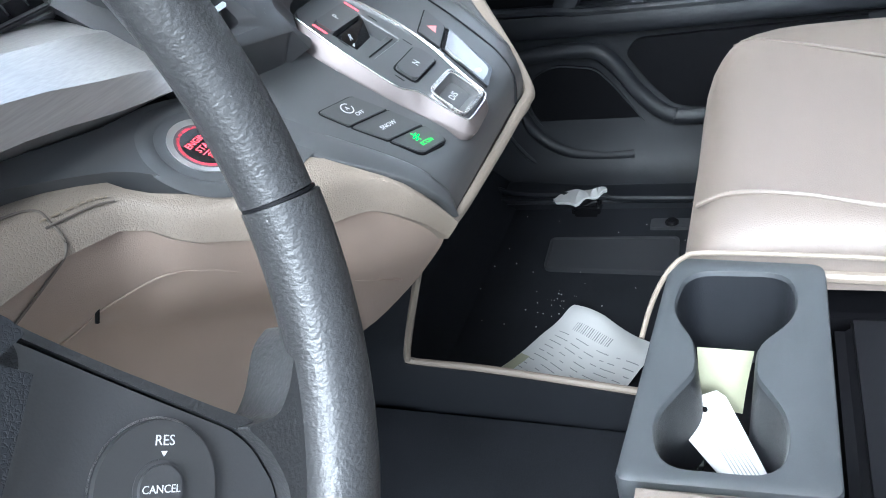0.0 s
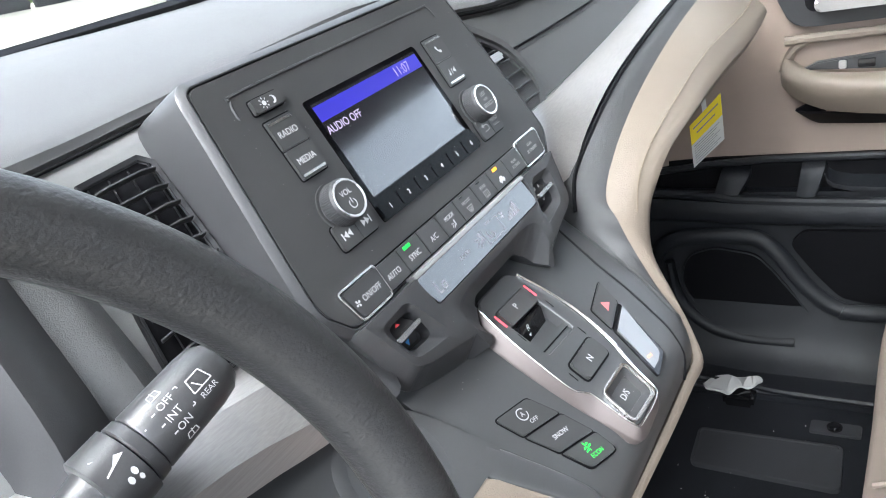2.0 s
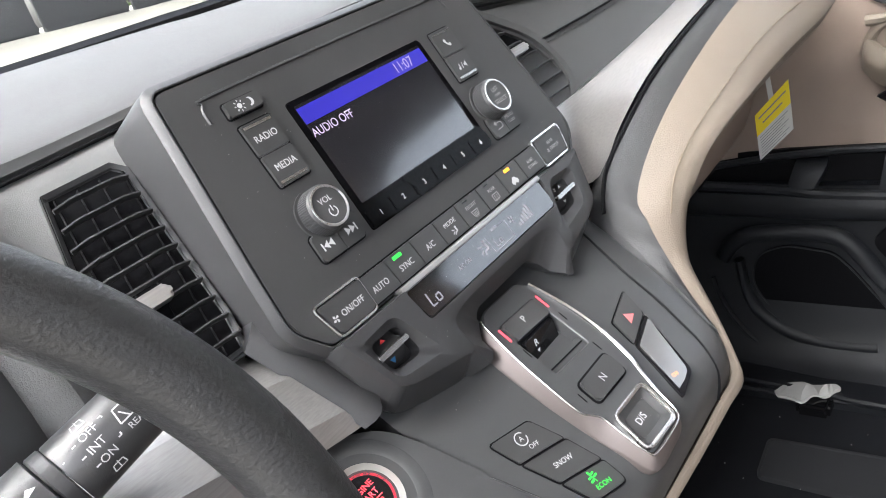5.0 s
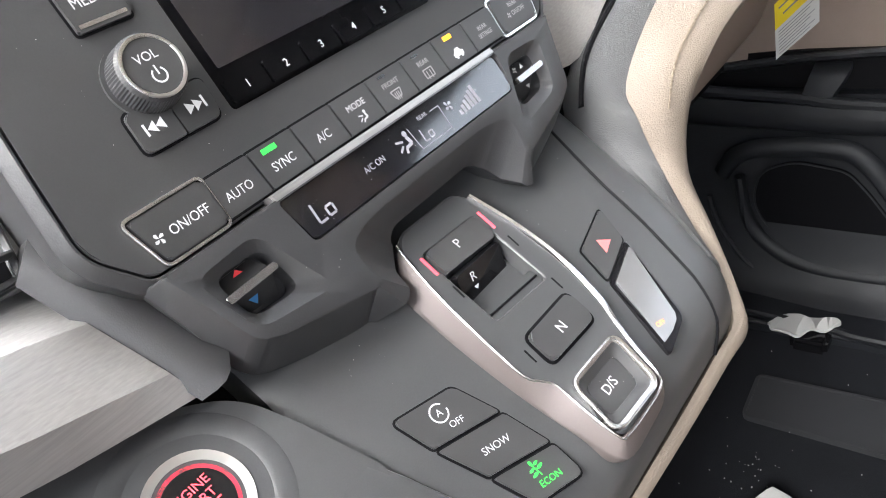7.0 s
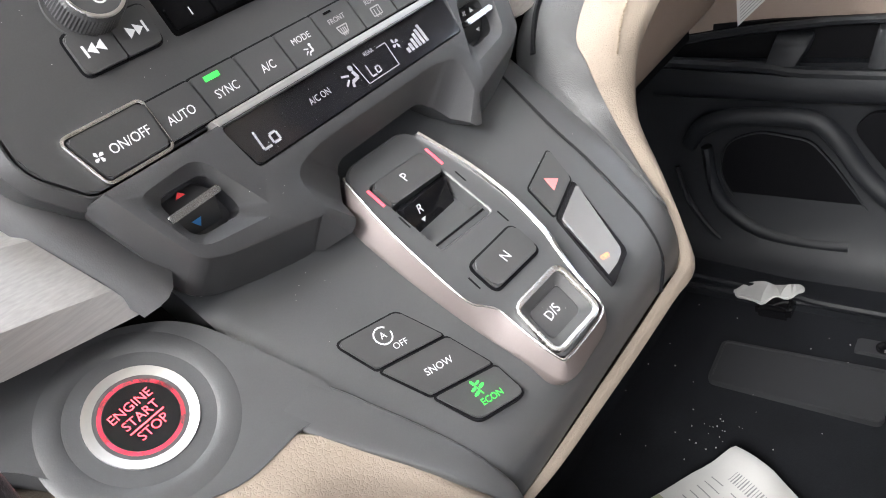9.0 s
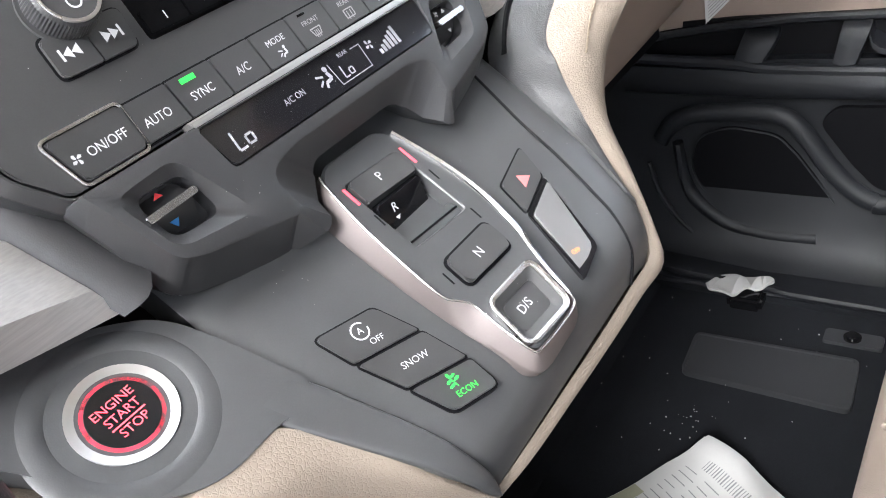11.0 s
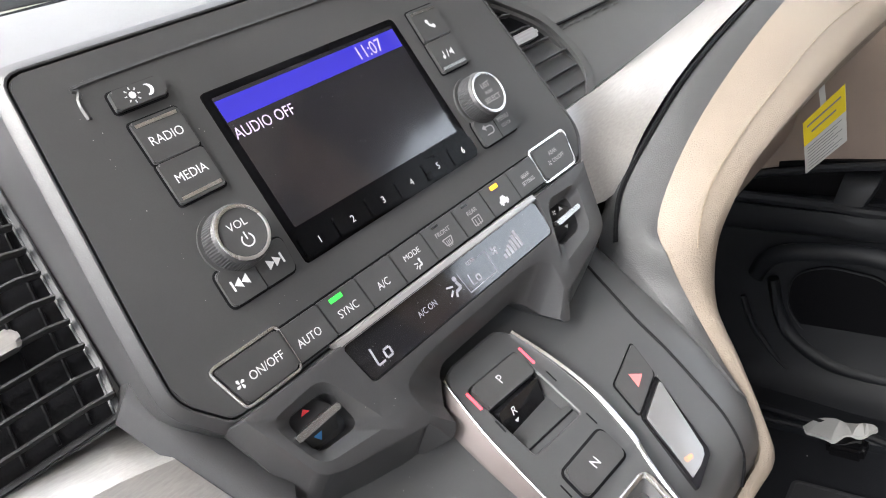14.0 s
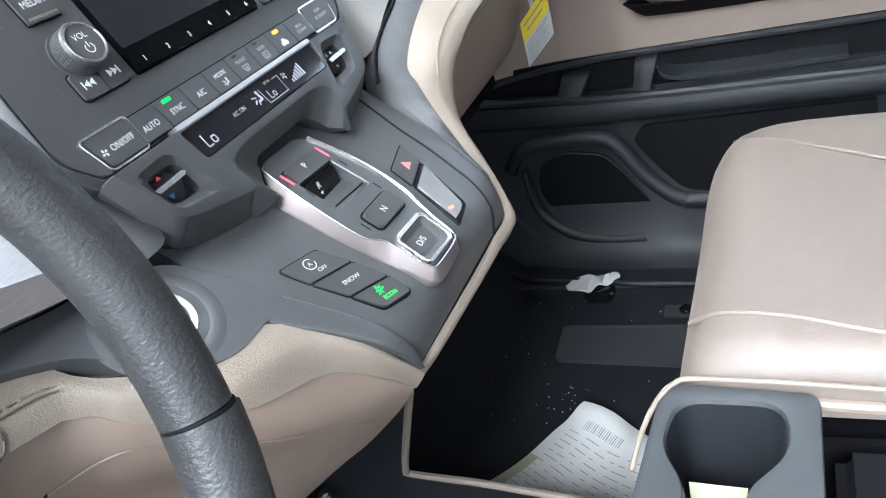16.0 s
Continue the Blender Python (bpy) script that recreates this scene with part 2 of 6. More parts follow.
def band(outer, inner, w0, w1, bevel=0.0, m=ID, w1i=None):
    """A frame between two outlines of equal count."""
    bm = bmesh.new()
    k = len(outer)
    w1i = w1 if w1i is None else w1i
    a = [bm.verts.new((p[0] * MM, p[1] * MM, w0 * MM)) for p in outer]
    b = [bm.verts.new((p[0] * MM, p[1] * MM, w1 * MM)) for p in outer]
    c = [bm.verts.new((p[0] * MM, p[1] * MM, w1i * MM)) for p in inner]
    d = [bm.verts.new((p[0] * MM, p[1] * MM, w0 * MM)) for p in inner]
    for i in range(k):
        j = (i + 1) % k
        for x, y in ((a, b), (b, c), (c, d), (d, a)):
            bm.faces.new((x[i], x[j], y[j], y[i]))
    if bevel > 0:
        eds = [e for e in bm.edges if (e.verts[0] in b and e.verts[1] in b) or (e.verts[0] in c and e.verts[1] in c)]
        bmesh.ops.bevel(bm, geom=eds, offset=bevel * MM, segments=2, affect='EDGES', clamp_overlap=True)
    bmesh.ops.transform(bm, matrix=m, verts=bm.verts)
    return bm


def spline(pts, n):
    """Smooth points through the given ones, n to a span."""
    p = [Vector(q) for q in pts]
    if len(p) < 3:
        return [p[0].lerp(p[-1], i / n) for i in range(n + 1)]
    out = []
    for i in range(len(p) - 1):
        a, b = p[max(i - 1, 0)], p[min(i + 2, len(p) - 1)]
        for j in range(n):
            t = j / n
            out.append(0.5 * ((2 * p[i]) + (p[i + 1] - a) * t + (2 * a - 5 * p[i] + 4 * p[i + 1] - b) * t * t + (3 * p[i] - a - 3 * p[i + 1] + b) * t ** 3))
    return out + [p[-1]]


def sheet(rows, back=None, nu=4, nv=4, m=ID, bm=None):
    """A smooth surface through rows of points in mm; back: a shift in mm that gives it thickness."""
    rows = [spline(r, nu) for r in rows]
    cols = [spline([r[i] for r in rows], nv) for i in range(len(rows[0]))]
    grid = [[c[j] for c in cols] for j in range(len(cols[0]))]
    bm = bm or bmesh.new()
    start = set(bm.verts)
    vs = [[bm.verts.new(p * MM) for p in r] for r in grid]
    h, w = len(vs), len(vs[0])
    for i in range(h - 1):
        for j in range(w - 1):
            bm.faces.new((vs[i][j], vs[i][j + 1], vs[i + 1][j + 1], vs[i + 1][j]))
    if back:
        o = Vector(back)
        us = [[bm.verts.new((p + o) * MM) for p in r] for r in grid]
        for i in range(h - 1):
            for j in range(w - 1):
                bm.faces.new((us[i][j], us[i + 1][j], us[i + 1][j + 1], us[i][j + 1]))
        for i in range(h - 1):
            for j in (0, w - 1):
                bm.faces.new((vs[i][j], vs[i + 1][j], us[i + 1][j], us[i][j]))
        for j in range(w - 1):
            for i in (0, h - 1):
                bm.faces.new((vs[i][j], vs[i][j + 1], us[i][j + 1], us[i][j]))
    bmesh.ops.transform(bm, matrix=m, verts=[v for v in bm.verts if v not in start])
    return bm


def tube(pts, r, n=8, closed=False, m=ID, squash=1.0, bm=None):
    """A round bar along points in mm; r: one radius or one for each point."""
    p = [Vector(q) for q in pts]
    k = len(p)
    bm = bm or bmesh.new()
    start = set(bm.verts)
    rings = []
    up = Vector((0.31, 0.17, 0.93))
    for i in range(k):
        d = (p[(i + 1) % k] - p[i - 1]) if closed else (p[min(i + 1, k - 1)] - p[max(i - 1, 0)])
        d.normalize()
        s = d.cross(up).normalized()
        u = s.cross(d).normalized()
        ri = r[i] if isinstance(r, (list, tuple)) else r
        rings.append([bm.verts.new((p[i] + (s * math.cos(2 * math.pi * j / n) + u * math.sin(2 * math.pi * j / n) * squash) * ri) * MM) for j in range(n)])
    for i in range(k if closed else k - 1):
        a, b = rings[i], rings[(i + 1) % k]
        for j in range(n):
            bm.faces.new((a[j], a[(j + 1) % n], b[(j + 1) % n], b[j]))
    if not closed:
        bm.faces.new(rings[0][::-1])
        bm.faces.new(rings[-1])
    bmesh.ops.transform(bm, matrix=m, verts=[v for v in bm.verts if v not in start])
    return bm


def block(x0, y0, z0, x1, y1, z1, bevel=0.0, seg=3, m=ID):
    bm = bmesh.new()
    bmesh.ops.create_cube(bm, size=1)
    bmesh.ops.transform(bm, matrix=Matrix.Translation(((x0 + x1) / 2 * MM, (y0 + y1) / 2 * MM, (z0 + z1) / 2 * MM)) @ Matrix.Diagonal((abs(x1 - x0) * MM, abs(y1 - y0) * MM, abs(z1 - z0) * MM, 1)), verts=bm.verts)
    if bevel:
        bmesh.ops.bevel(bm, geom=list(bm.edges), offset=bevel * MM, segments=seg, affect='EDGES', clamp_overlap=True)
    bmesh.ops.transform(bm, matrix=m, verts=bm.verts)
    return bm


def words(name, body, size, u, v, w, m, material, parent, turn=0.0, wide=1.0, skew=0.0):
    """Raised print of a text, centred at (u, v) at height w on the plane m. size: height of the letters in mm."""
    cu = bpy.data.curves.new(name, 'FONT')
    cu.body, cu.size, cu.align_x, cu.align_y = body, size * 1.38 * MM, 'CENTER', 'CENTER'
    cu.extrude, cu.resolution_u, cu.space_line = 0.00004, 3, 0.85
    tmp = new("tmp_text", cu)
    deps = bpy.context.evaluated_depsgraph_get()
    deps.update()
    me = bpy.data.meshes.new_from_object(tmp.evaluated_get(deps))
    bpy.data.objects.remove(tmp)
    bpy.data.curves.remove(cu)
    sh = Matrix.Identity(4)
    sh[0][1] = skew
    me.transform(m @ Matrix.Translation((u * MM, v * MM, w * MM)) @ Matrix.Rotation(radians(turn), 4, 'Z') @ sh @ Matrix.Diagonal((wide, 1, 1, 1)))
    bm = bmesh.new()
    bm.from_mesh(me)
    bpy.data.meshes.remove(me)
    return part(name, bm, material, parent)


def marks(name, polys, w, m, material, parent, label=""):
    """Thin raised print of flat outlines in mm."""
    bm = bmesh.new()
    for p in polys:
        prism(p, w, w + 0.08, m=m, bm=bm)
    return part(name, bm, material, parent, label)


def bar(u0, v0, u1, v1, h):
    """A thin bar from one point to another, h mm thick."""
    d = Vector((u1 - u0, v1 - v0))
    q = Vector((-d.y, d.x)).normalized() * h / 2
    return [(u0 + q.x, v0 + q.y), (u0 - q.x, v0 - q.y), (u1 - q.x, v1 - q.y), (u1 + q.x, v1 + q.y)]

# ---- outside and shell ----
yard = [(-400, -0.42), (-4, -0.42), (1.5, -0.42), (4, -0.28), (7.5, 0.16), (11, 0.72), (13, 0.86), (400, 0.90)]
bm = bmesh.new()
vs = [[bm.verts.new((x, y, z - 0.045 * (max(-20, min(20, x)) - 5.75) * max(0, min(1, (y - 1.5) / 9.5)))) for x in (-400, -20, 0, 20, 400)] for y, z in yard]
for i in range(len(vs) - 1):
    for k in range(4):
        bm.faces.new((vs[i][k], vs[i][k + 1], vs[i + 1][k + 1], vs[i + 1][k]))
ground = part("ground", bm, M_CONCRETE)
tagged(ground, "pale worn concrete yard outside the windscreen", "ground", kind="structure")

floor = part("floor", block(-760, -2300, -40, 640, 330, -2), M_RUBBER)
tagged(floor, "black carpet of the footwell, dusty with crumbs", "floor", kind="structure")
firewall = part("wall_front", sheet([[(-760, 330, -40), (0, 330, -40), (680, 330, -40)], [(-760, 300, 330), (0, 300, 330), (680, 300, 330)]], back=(0, 20, 0)), M_DARK)
tagged(firewall, "dark carpeted bulkhead under the dashboard", "bulkhead", kind="structure")
toe = part("toe_board", sheet([[(60, 130, 0), (400, 130, 0), (640, 130, 0)], [(60, 230, 60), (400, 230, 60), (640, 230, 60)], [(60, 315, 190), (400, 315, 190), (640, 315, 190)]], back=(0, 8, -6)), M_RUBBER)
tagged(toe, "black carpet rising to the bulkhead of the footwell", "toe board", kind="structure")

roof = part("ceiling", sheet([[(-680, -120, 1180), (0, -60, 1220), (680, -120, 1180)], [(-700, -1100, 1210), (0, -1100, 1260), (700, -1100, 1210)], [(-680, -2300, 1180), (0, -2300, 1230), (680, -2300, 1180)]], back=(0, 0, 40)), M_LINER)
tagged(roof, "pale fabric headliner of the car", "ceiling", kind="structure")
tail = part("wall_rear", block(-700, -2330, -40, 700, -2300, 620, 4), M_TAN)
tagged(tail, "tan trim closing the rear of the cabin", "wall", kind="structure")
pil = part("pillar_rear", block(-720, -2330, 600, -600, -2260, 1240, 20), M_LINER)
tagged(pil, "pale roof pillar at the rear", "pillar", kind="structure")
tagged(copy_thing(pil, Matrix.Translation((1.32, 0, 0))), "pale roof pillar at the rear", "pillar", kind="structure")
for i, sx in enumerate((-1, 1)):
    ap = part("pillar_front", tube(spline([(sx * 690, 470, 650), (sx * 690, 250, 900), (sx * 675, -120, 1190)], 6), 32, 10), M_LINER)
    tagged(ap, "pale trimmed windscreen pillar", "pillar", kind="structure")
    back = -900 if sx > 0 else -1000
    bp = part("pillar_middle", block(sx * 690 - 25, back, -30, sx * 690 + 25, back + 170 if sx > 0 else -880, 1210, 15), M_TAN)
    tagged(bp, "tan trimmed middle roof pillar", "pillar", kind="structure")
# out of view; bounds the screen's reflection, its grey stands in for cabin shade
rail = part("roof_rail", sheet([[(712, 300, 680), (708, -120, 755), (704, -330, 830), (700, -560, 930), (698, -760, 960), (698, -2300, 960)], [(704, 300, 740), (698, -120, 900), (690, -330, 985), (684, -560, 1080), (682, -760, 1100), (682, -2300, 1100)], [(690, 300, 800), (684, -120, 1185), (680, -330, 1192), (676, -560, 1198), (674, -760, 1200), (674, -2300, 1195)]], back=(16, 0, 0)), M_DASH)
tagged(rail, "unseen roof rail over the side window, greyed to stand in for shade", "roof rail", kind="structure")
side = part("wall_right", block(650, -2300, -40, 700, -1000, 640, 6), M_TAN)
tagged(side, "tan trim of the rear side of the cabin", "wall", kind="structure")
side = part("wall_left", block(-720, -2300, -40, -700, -1000, 640, 6), M_TAN)
tagged(side, "tan trim of the driver side of the cabin", "wall", kind="structure")
ws = thing("window_1", "clear sloping windscreen with a black lower border", "windscreen", (0, 470, 676), kind="structure")
p = part("pane", sheet([[(-680, 440, 668), (0, 520, 668), (680, 440, 668)], [(-680, -120, 1190), (0, -60, 1230), (680, -120, 1190)]], back=(0, 3, 4)), M_GLASS, ws)
p.visible_shadow = False
part("border", tube(spline([(-690, 440, 670), (0, 512, 672), (690, 440, 670)], 10), 9, 8), M_GLOSS, ws, "black ceramic border at the foot of the windscreen")

# far yard: dark panels with pale notices, plants, a parked car
def yard_panel(x, y, w, h):
    z = (0.70 - 0.045 * (x + w - 5.75)) * 1000
    t = thing("gate_panel", "black metal gate panel with a pale notice", "gate", (x * 1000, y * 1000, z), group="panels of the far gate")
    part("board", block(x * 1000, y * 1000, z, (x + w) * 1000, y * 1000 + 60, z + h * 1000, 10), M_BLACKPAINT, t)
    part("rail", block(x * 1000, y * 1000 - 30, z + 60, (x + w) * 1000, y * 1000, z + 130, 6), M_BLACKPAINT, t)
    part("notice", block((x + w * 0.42) * 1000, y * 1000 - 12, z + 420, (x + w * 0.68) * 1000, y * 1000, z + 720), M_PAPER, t, "pale blank notice")


for k in range(6):
    yard_panel(-0.63 + k * 1.45, 11.0, 1.36, 2.2)
rng = random.Random(3)
for k in range(4):
    bush = thing("hedge", "rough green hedge beyond the yard", "hedge", (9000 + k * 2500, 14000, 560))
    bm = bmesh.new()
    for i in range(500):
        c = Vector((9.0 + k * 2.5 + rng.uniform(-1.4, 1.4), 14 + rng.uniform(-0.9, 0.9), 0.56 + rng.uniform(0, 2.6)))
        s = rng.uniform(0.06, 0.18)
        a, b = Vector((rng.uniform(-1, 1), rng.uniform(-1, 1), rng.uniform(-1, 1))).normalized() * s, Vector((rng.uniform(-1, 1), rng.uniform(-1, 1), rng.uniform(-1, 1))).normalized() * s
        bm.faces.new([bm.verts.new(c + a), bm.verts.new(c + b), bm.verts.new(c - a), bm.verts.new(c - b)])
    part("foliage", bm, M_LEAF, bush)
CARX = 520
car = thing("parked_car", "grey car parked in the yard, tail lamps red", "car", (6900 + CARX, 7200, 60))
CB = [(x + CARX, y, z) for x, y, z in [(6000, 6950, 250), (6000, 6900, 700), (6050, 6930, 1000), (6250, 7500, 1450), (6300, 9200, 1480)]]
part("body", sheet([CB, [(x + 900, y - 60, z + (60 if z > 1200 else 0)) for x, y, z in CB], [(13800 + 2 * CARX - x, y, z) for x, y, z in CB]], back=(0, 900, -60)), M_CARPAINT, car)
for sx in (6010 + CARX, 7680 + CARX):
    part("tail_lamp", block(sx, 6870, 640, sx + 110, 6960, 900, 20), M_TAIL, car, "red tail lamp")
    part("wheel", tube([(sx, 7800, 400), (sx + 180, 7800, 400)], 320, 20), M_PAD, car)

# ---- centre stack ----
stack = thing("centre_stack", "charcoal centre stack with radio, screen and climate keys", "control panel", (10, 60, 500))
FACE = rounded([(-112, 121.5), (107, 122), (121, 30), (124, 4), (112, -9), (-112, -9), (-124, 6), (-122, 30)], [5, 5, 20, 6, 3, 3, 6, 20])
bm = bmesh.new()
rings = []
for out, w in ((grow(FACE, 0.7), -1.0), (grow(FACE, 0.9), 0.1), (grow(FACE, 1.6), 0.2), (grow(FACE, 4.6), -2.0), (grow(FACE, 5.3), -3.0), (grow(FACE, 5.8), -12), (grow(FACE, 6.0), -20), (grow(FACE, 6.4), -75)):
    rings.append([bm.verts.new((q[0] * MM, q[1] * MM, w * MM)) for q in out])
for a, b in zip(rings, rings[1:]):
    for i in range(len(a)):
        j = (i + 1) % len(a)
        bm.faces.new((a[i], a[j], b[j], b[i]))
bm.faces.new(rings[-1])
bmesh.ops.transform(bm, matrix=MQ, verts=bm.verts)
part("housing", bm, M_HOUSE, stack, "charcoal moulded surround of the panel", 28)
face = part("face_plate", prism(FACE, -60, 0, 0.6, MQ), M_FACE, stack)
part("top_groove", tube(spline([(-96, 100, -0.3), (-94, 109, -0.3), (-80, 112, -0.3), (70, 112.5, -0.3), (84, 112, -0.3), (88, 104, -0.3)], 5), 1.0, 6, m=MQ), M_HOUSE, stack)


def key(outline, parent, m=MQ, w=1.6, mat=None, bevel=0.7, name="key", label="", gap=True, rise=0.12):
    k = part(name, prism(outline, -3, w, bevel, m), mat or M_BUTTON, parent, label)
    if gap:
        part("key_gap", prism(grow(outline, 0.9), -2, rise, 0, m), M_DARK, parent)
    return k


# screen with its strip of presets
bez = part("screen_bezel", prism(rounded([(-57, 21), (51.5, 21), (49.5, 94), (-56.5, 94)], 2), -2, 0.5, 0.4, MQ), M_PIANO, stack)
part("screen", prism(rounded([(-53, 35), (46.5, 35), (46.5, 91), (-53, 91)], 0.8), 0.2, 0.7, 0, MQ), M_SCREENGLASS, stack, "dark grey screen")
marks("screen_banner", [rect(-52.8, 80.6, 46, 89.4)], 0.72, MQ, M_LCDBLUE, stack, "blue lit banner of the screen")
words("screen_text", "AUDIO OFF", 4.7, -38.4, 75.3, 0.84, MQ, M_LCDTEXT, stack, wide=0.86)
words("screen_clock", "11:07", 6.2, 27.2, 84.8, 0.84, MQ, M_LCDTEXT, stack, wide=0.86)
for i in range(6):
    u = -56.3 + i * 17.9
    k = key(rounded(rect(u + 0.5, 22.6, u + 17.4, 30.6), 0.8), stack, w=2.0, mat=M_PIANO, name="preset_key", gap=False)
    words("numeral", str(i + 1), 3.0, u + 9, 26.3, 2.05, MQ, M_INK, k)

# left and right key columns
k = key(rounded([(-87, 98.2), (-67, 98.2), (-66.5, 105.5), (-86.5, 105.5)], 1.2), stack, w=2.6, name="day_night_key")
sunm = [disc(-79.5, 101.8, 1.3, 10)] + [bar(-79.5 + 2.0 * math.cos(a), 101.8 + 2.0 * math.sin(a), -79.5 + 3.0 * math.cos(a), 101.8 + 3.0 * math.sin(a), 0.45) for a in [i * math.pi / 4 for i in range(8)]]
moon = [(-73.5 + 2.2 * math.cos(a), 101.8 + 2.2 * math.sin(a)) for a in [(-110 + i * 22) * math.pi / 180 for i in range(11)]] + [(-74.2 + 1.6 * math.cos(a), 102 + 1.7 * math.sin(a)) for a in [(90 - i * 22) * math.pi / 180 for i in range(9)]]
marks("sun_mark", sunm, 2.65, MQ, M_INK, k)
marks("moon_mark", [moon], 2.65, MQ, M_INK, k)


def column(u0, u1, names, glyph=None):
    for i, body in enumerate(names):
        v1 = 93.3 - i * 16.4
        v0 = v1 - 15.9
        k = key(rounded(rect(u0, v0, u1, v1), 1.0), stack, name="source_key")
        lv = v1 - 1.8 if i == 0 else v0 + 1.8
        marks("chrome_line", [bar(u0 + 1.2, lv, u1 - 1.2, lv, 1.3)], 1.62, MQ, M_CHROME, k, "bright metal line")
        if body:
            words("print", body, 3.5, (u0 + u1) / 2, (v0 + v1) / 2 - (0.6 if i == 0 else -0.6), 1.66, MQ, M_INK, k, wide=0.92)
        else:
            cu, cv = (u0 + u1) / 2, (v0 + v1) / 2
            if i == 0:
                arc = [(cu + 3.2 * math.cos(a) + 1.6, cv + 3.2 * math.sin(a) + 1) for a in [(185 + j * 8) * math.pi / 180 for j in range(11)]]
                marks("handset_mark", [bar(*arc[j], *arc[j + 1], 1.2) for j in range(10)] + [disc(*arc[0], 1.1, 8), disc(*arc[-1], 1.1, 8)], 1.66, MQ, M_INK, k)
            else:
                marks("note_mark", [disc(cu - 3.6, cv - 1.2, 0.9, 8), bar(cu - 2.9, cv - 1.2, cu - 2.9, cv + 1.8, 0.5), bar(cu - 0.9, cv - 1.8, cu + 0.2, cv + 1.8, 0.5), [(cu + 1.2, cv - 0.7), (cu + 2.2, cv - 0.7), (cu + 3.6, cv - 1.9), (cu + 3.6, cv + 1.9), (cu + 2.2, cv + 0.7), (cu + 1.2, cv + 0.7)]], 1.66, MQ, M_INK, k)


column(-86, -67, ("RADIO", "MEDIA"))
column(59, 78, (None, None))


def knob(u, v, lines, parent):
    part("knob_skirt", prism(disc(u, v, 12.6, 40), -1, 1.2, 0.8, MQ), M_FACE, parent)
    bm = bmesh.new()
    n = 128
    ringv = []
    for w, r in ((0.8, 10.6), (2, 11.4), (9.4, 10.8), (10.6, 10.0)):
        ringv.append([bm.verts.new(((u + (r + (0.22 if i % 2 and 1 < w < 10 else 0)) * math.cos(2 * math.pi * i / n)) * MM, (v + (r + (0.22 if i % 2 and 1 < w < 10 else 0)) * math.sin(2 * math.pi * i / n)) * MM, w * MM)) for i in range(n)])
    for a, b in zip(ringv, ringv[1:]):
        for i in range(n):
            bm.faces.new((a[i], a[(i + 1) % n], b[(i + 1) % n], b[i]))
    bm.faces.new(ringv[-1])
    bmesh.ops.transform(bm, matrix=MQ, verts=bm.verts)
    k = part("knob", bm, M_HOUSE, parent, "ribbed dark rotary knob", 20)
    part("knob_rim", band(disc(u, v, 10.1, 40), disc(u, v, 8.9, 40), 10.4, 11.4, 0.3, MQ), M_CHROME, k, "bright metal rim")
    part("knob_cap", prism(disc(u, v, 8.9, 40), 9.2, 10.9, 0.3, MQ), M_GLOSS if lines is None else M_BUTTON, k)
    return k


k = knob(-77.4, 42.2, 1, stack)
words("print", "VOL", 3.0, -77.9, 45.3, 11.0, MQ, M_INK, k)
ringp = [(-77.4 + 2.3 * math.cos(a), 39.1 + 2.3 * math.sin(a)) for a in [(125 + j * 20.6) * math.pi / 180 for j in range(15)]]
marks("power_mark", [bar(*ringp[j], *ringp[j + 1], 0.55) for j in range(14)] + [bar(-77.4, 39.3, -77.4, 42.3, 0.55)], 10.95, MQ, M_INK, k)
k = knob(68, 42.8, 1, stack)
words("print", "LIST", 2.6, 68, 46.5, 11.0, MQ, M_DIMINK, k)
words("print", "PUSH", 1.6, 68, 42.9, 11.0, MQ, M_DIMINK, k)
words("print", "SELECT", 2.6, 68, 39.3, 11.0, MQ, M_DIMINK, k)

k = key(rounded([(-91, 21.6), (-76.3, 21.6), (-76.3, 35.2), (-90.6, 35.2)], [2.5, 0.5, 0.5, 2.5]), stack, name="previous_key")
marks("skip_mark", [bar(-87.2, 26.2, -87.2, 30.2, 0.8), [(-86.6, 28.2), (-83.6, 30.2), (-83.6, 26.2)], [(-83.6, 28.2), (-80.6, 30.2), (-80.6, 26.2)]], 1.66, MQ, M_INK, k)
k = key(rounded([(-75.7, 21.6), (-62, 21.6), (-60.6, 35.2), (-75.7, 35.2)], [0.5, 2.5, 2.5, 0.5]), stack, name="next_key")
marks("skip_mark", [bar(-65, 26.2, -65, 30.2, 0.8), [(-65.6, 28.2), (-68.6, 30.2), (-68.6, 26.2)], [(-68.6, 28.2), (-71.6, 30.2), (-71.6, 26.2)]], 1.66, MQ, M_INK, k)
k = key(rounded([(57, 21.6), (70.3, 21.6), (70.3, 35.2), (57, 35.2)], [2.5, 0.5, 0.5, 2.5]), stack, name="back_key")
arc = [(66 + 1.9 * math.cos(a), 28 + 1.9 * math.sin(a)) for a in [(-90 + j * 20) * math.pi / 180 for j in range(10)]]
marks("back_mark", [bar(*arc[j], *arc[j + 1], 0.6) for j in range(9)] + [bar(62, 26.1, 66, 26.1, 0.6), bar(62.5, 29.9, 66, 29.9, 0.6), [(60.6, 29.9), (63, 31.5), (63, 28.3)]], 1.66, MQ, M_DIMINK, k)
k = key(rounded([(70.9, 21.6), (84, 21.6), (84, 35.2), (70.9, 35.2)], [0.5, 2.5, 2.5, 0.5]), stack, name="menu_key")
words("print", "MENU", 2.4, 77.4, 29.8, 1.66, MQ, M_DIMINK, k)
words("print", "CLOCK", 1.6, 77.4, 26.4, 1.66, MQ, M_DIMINK, k)

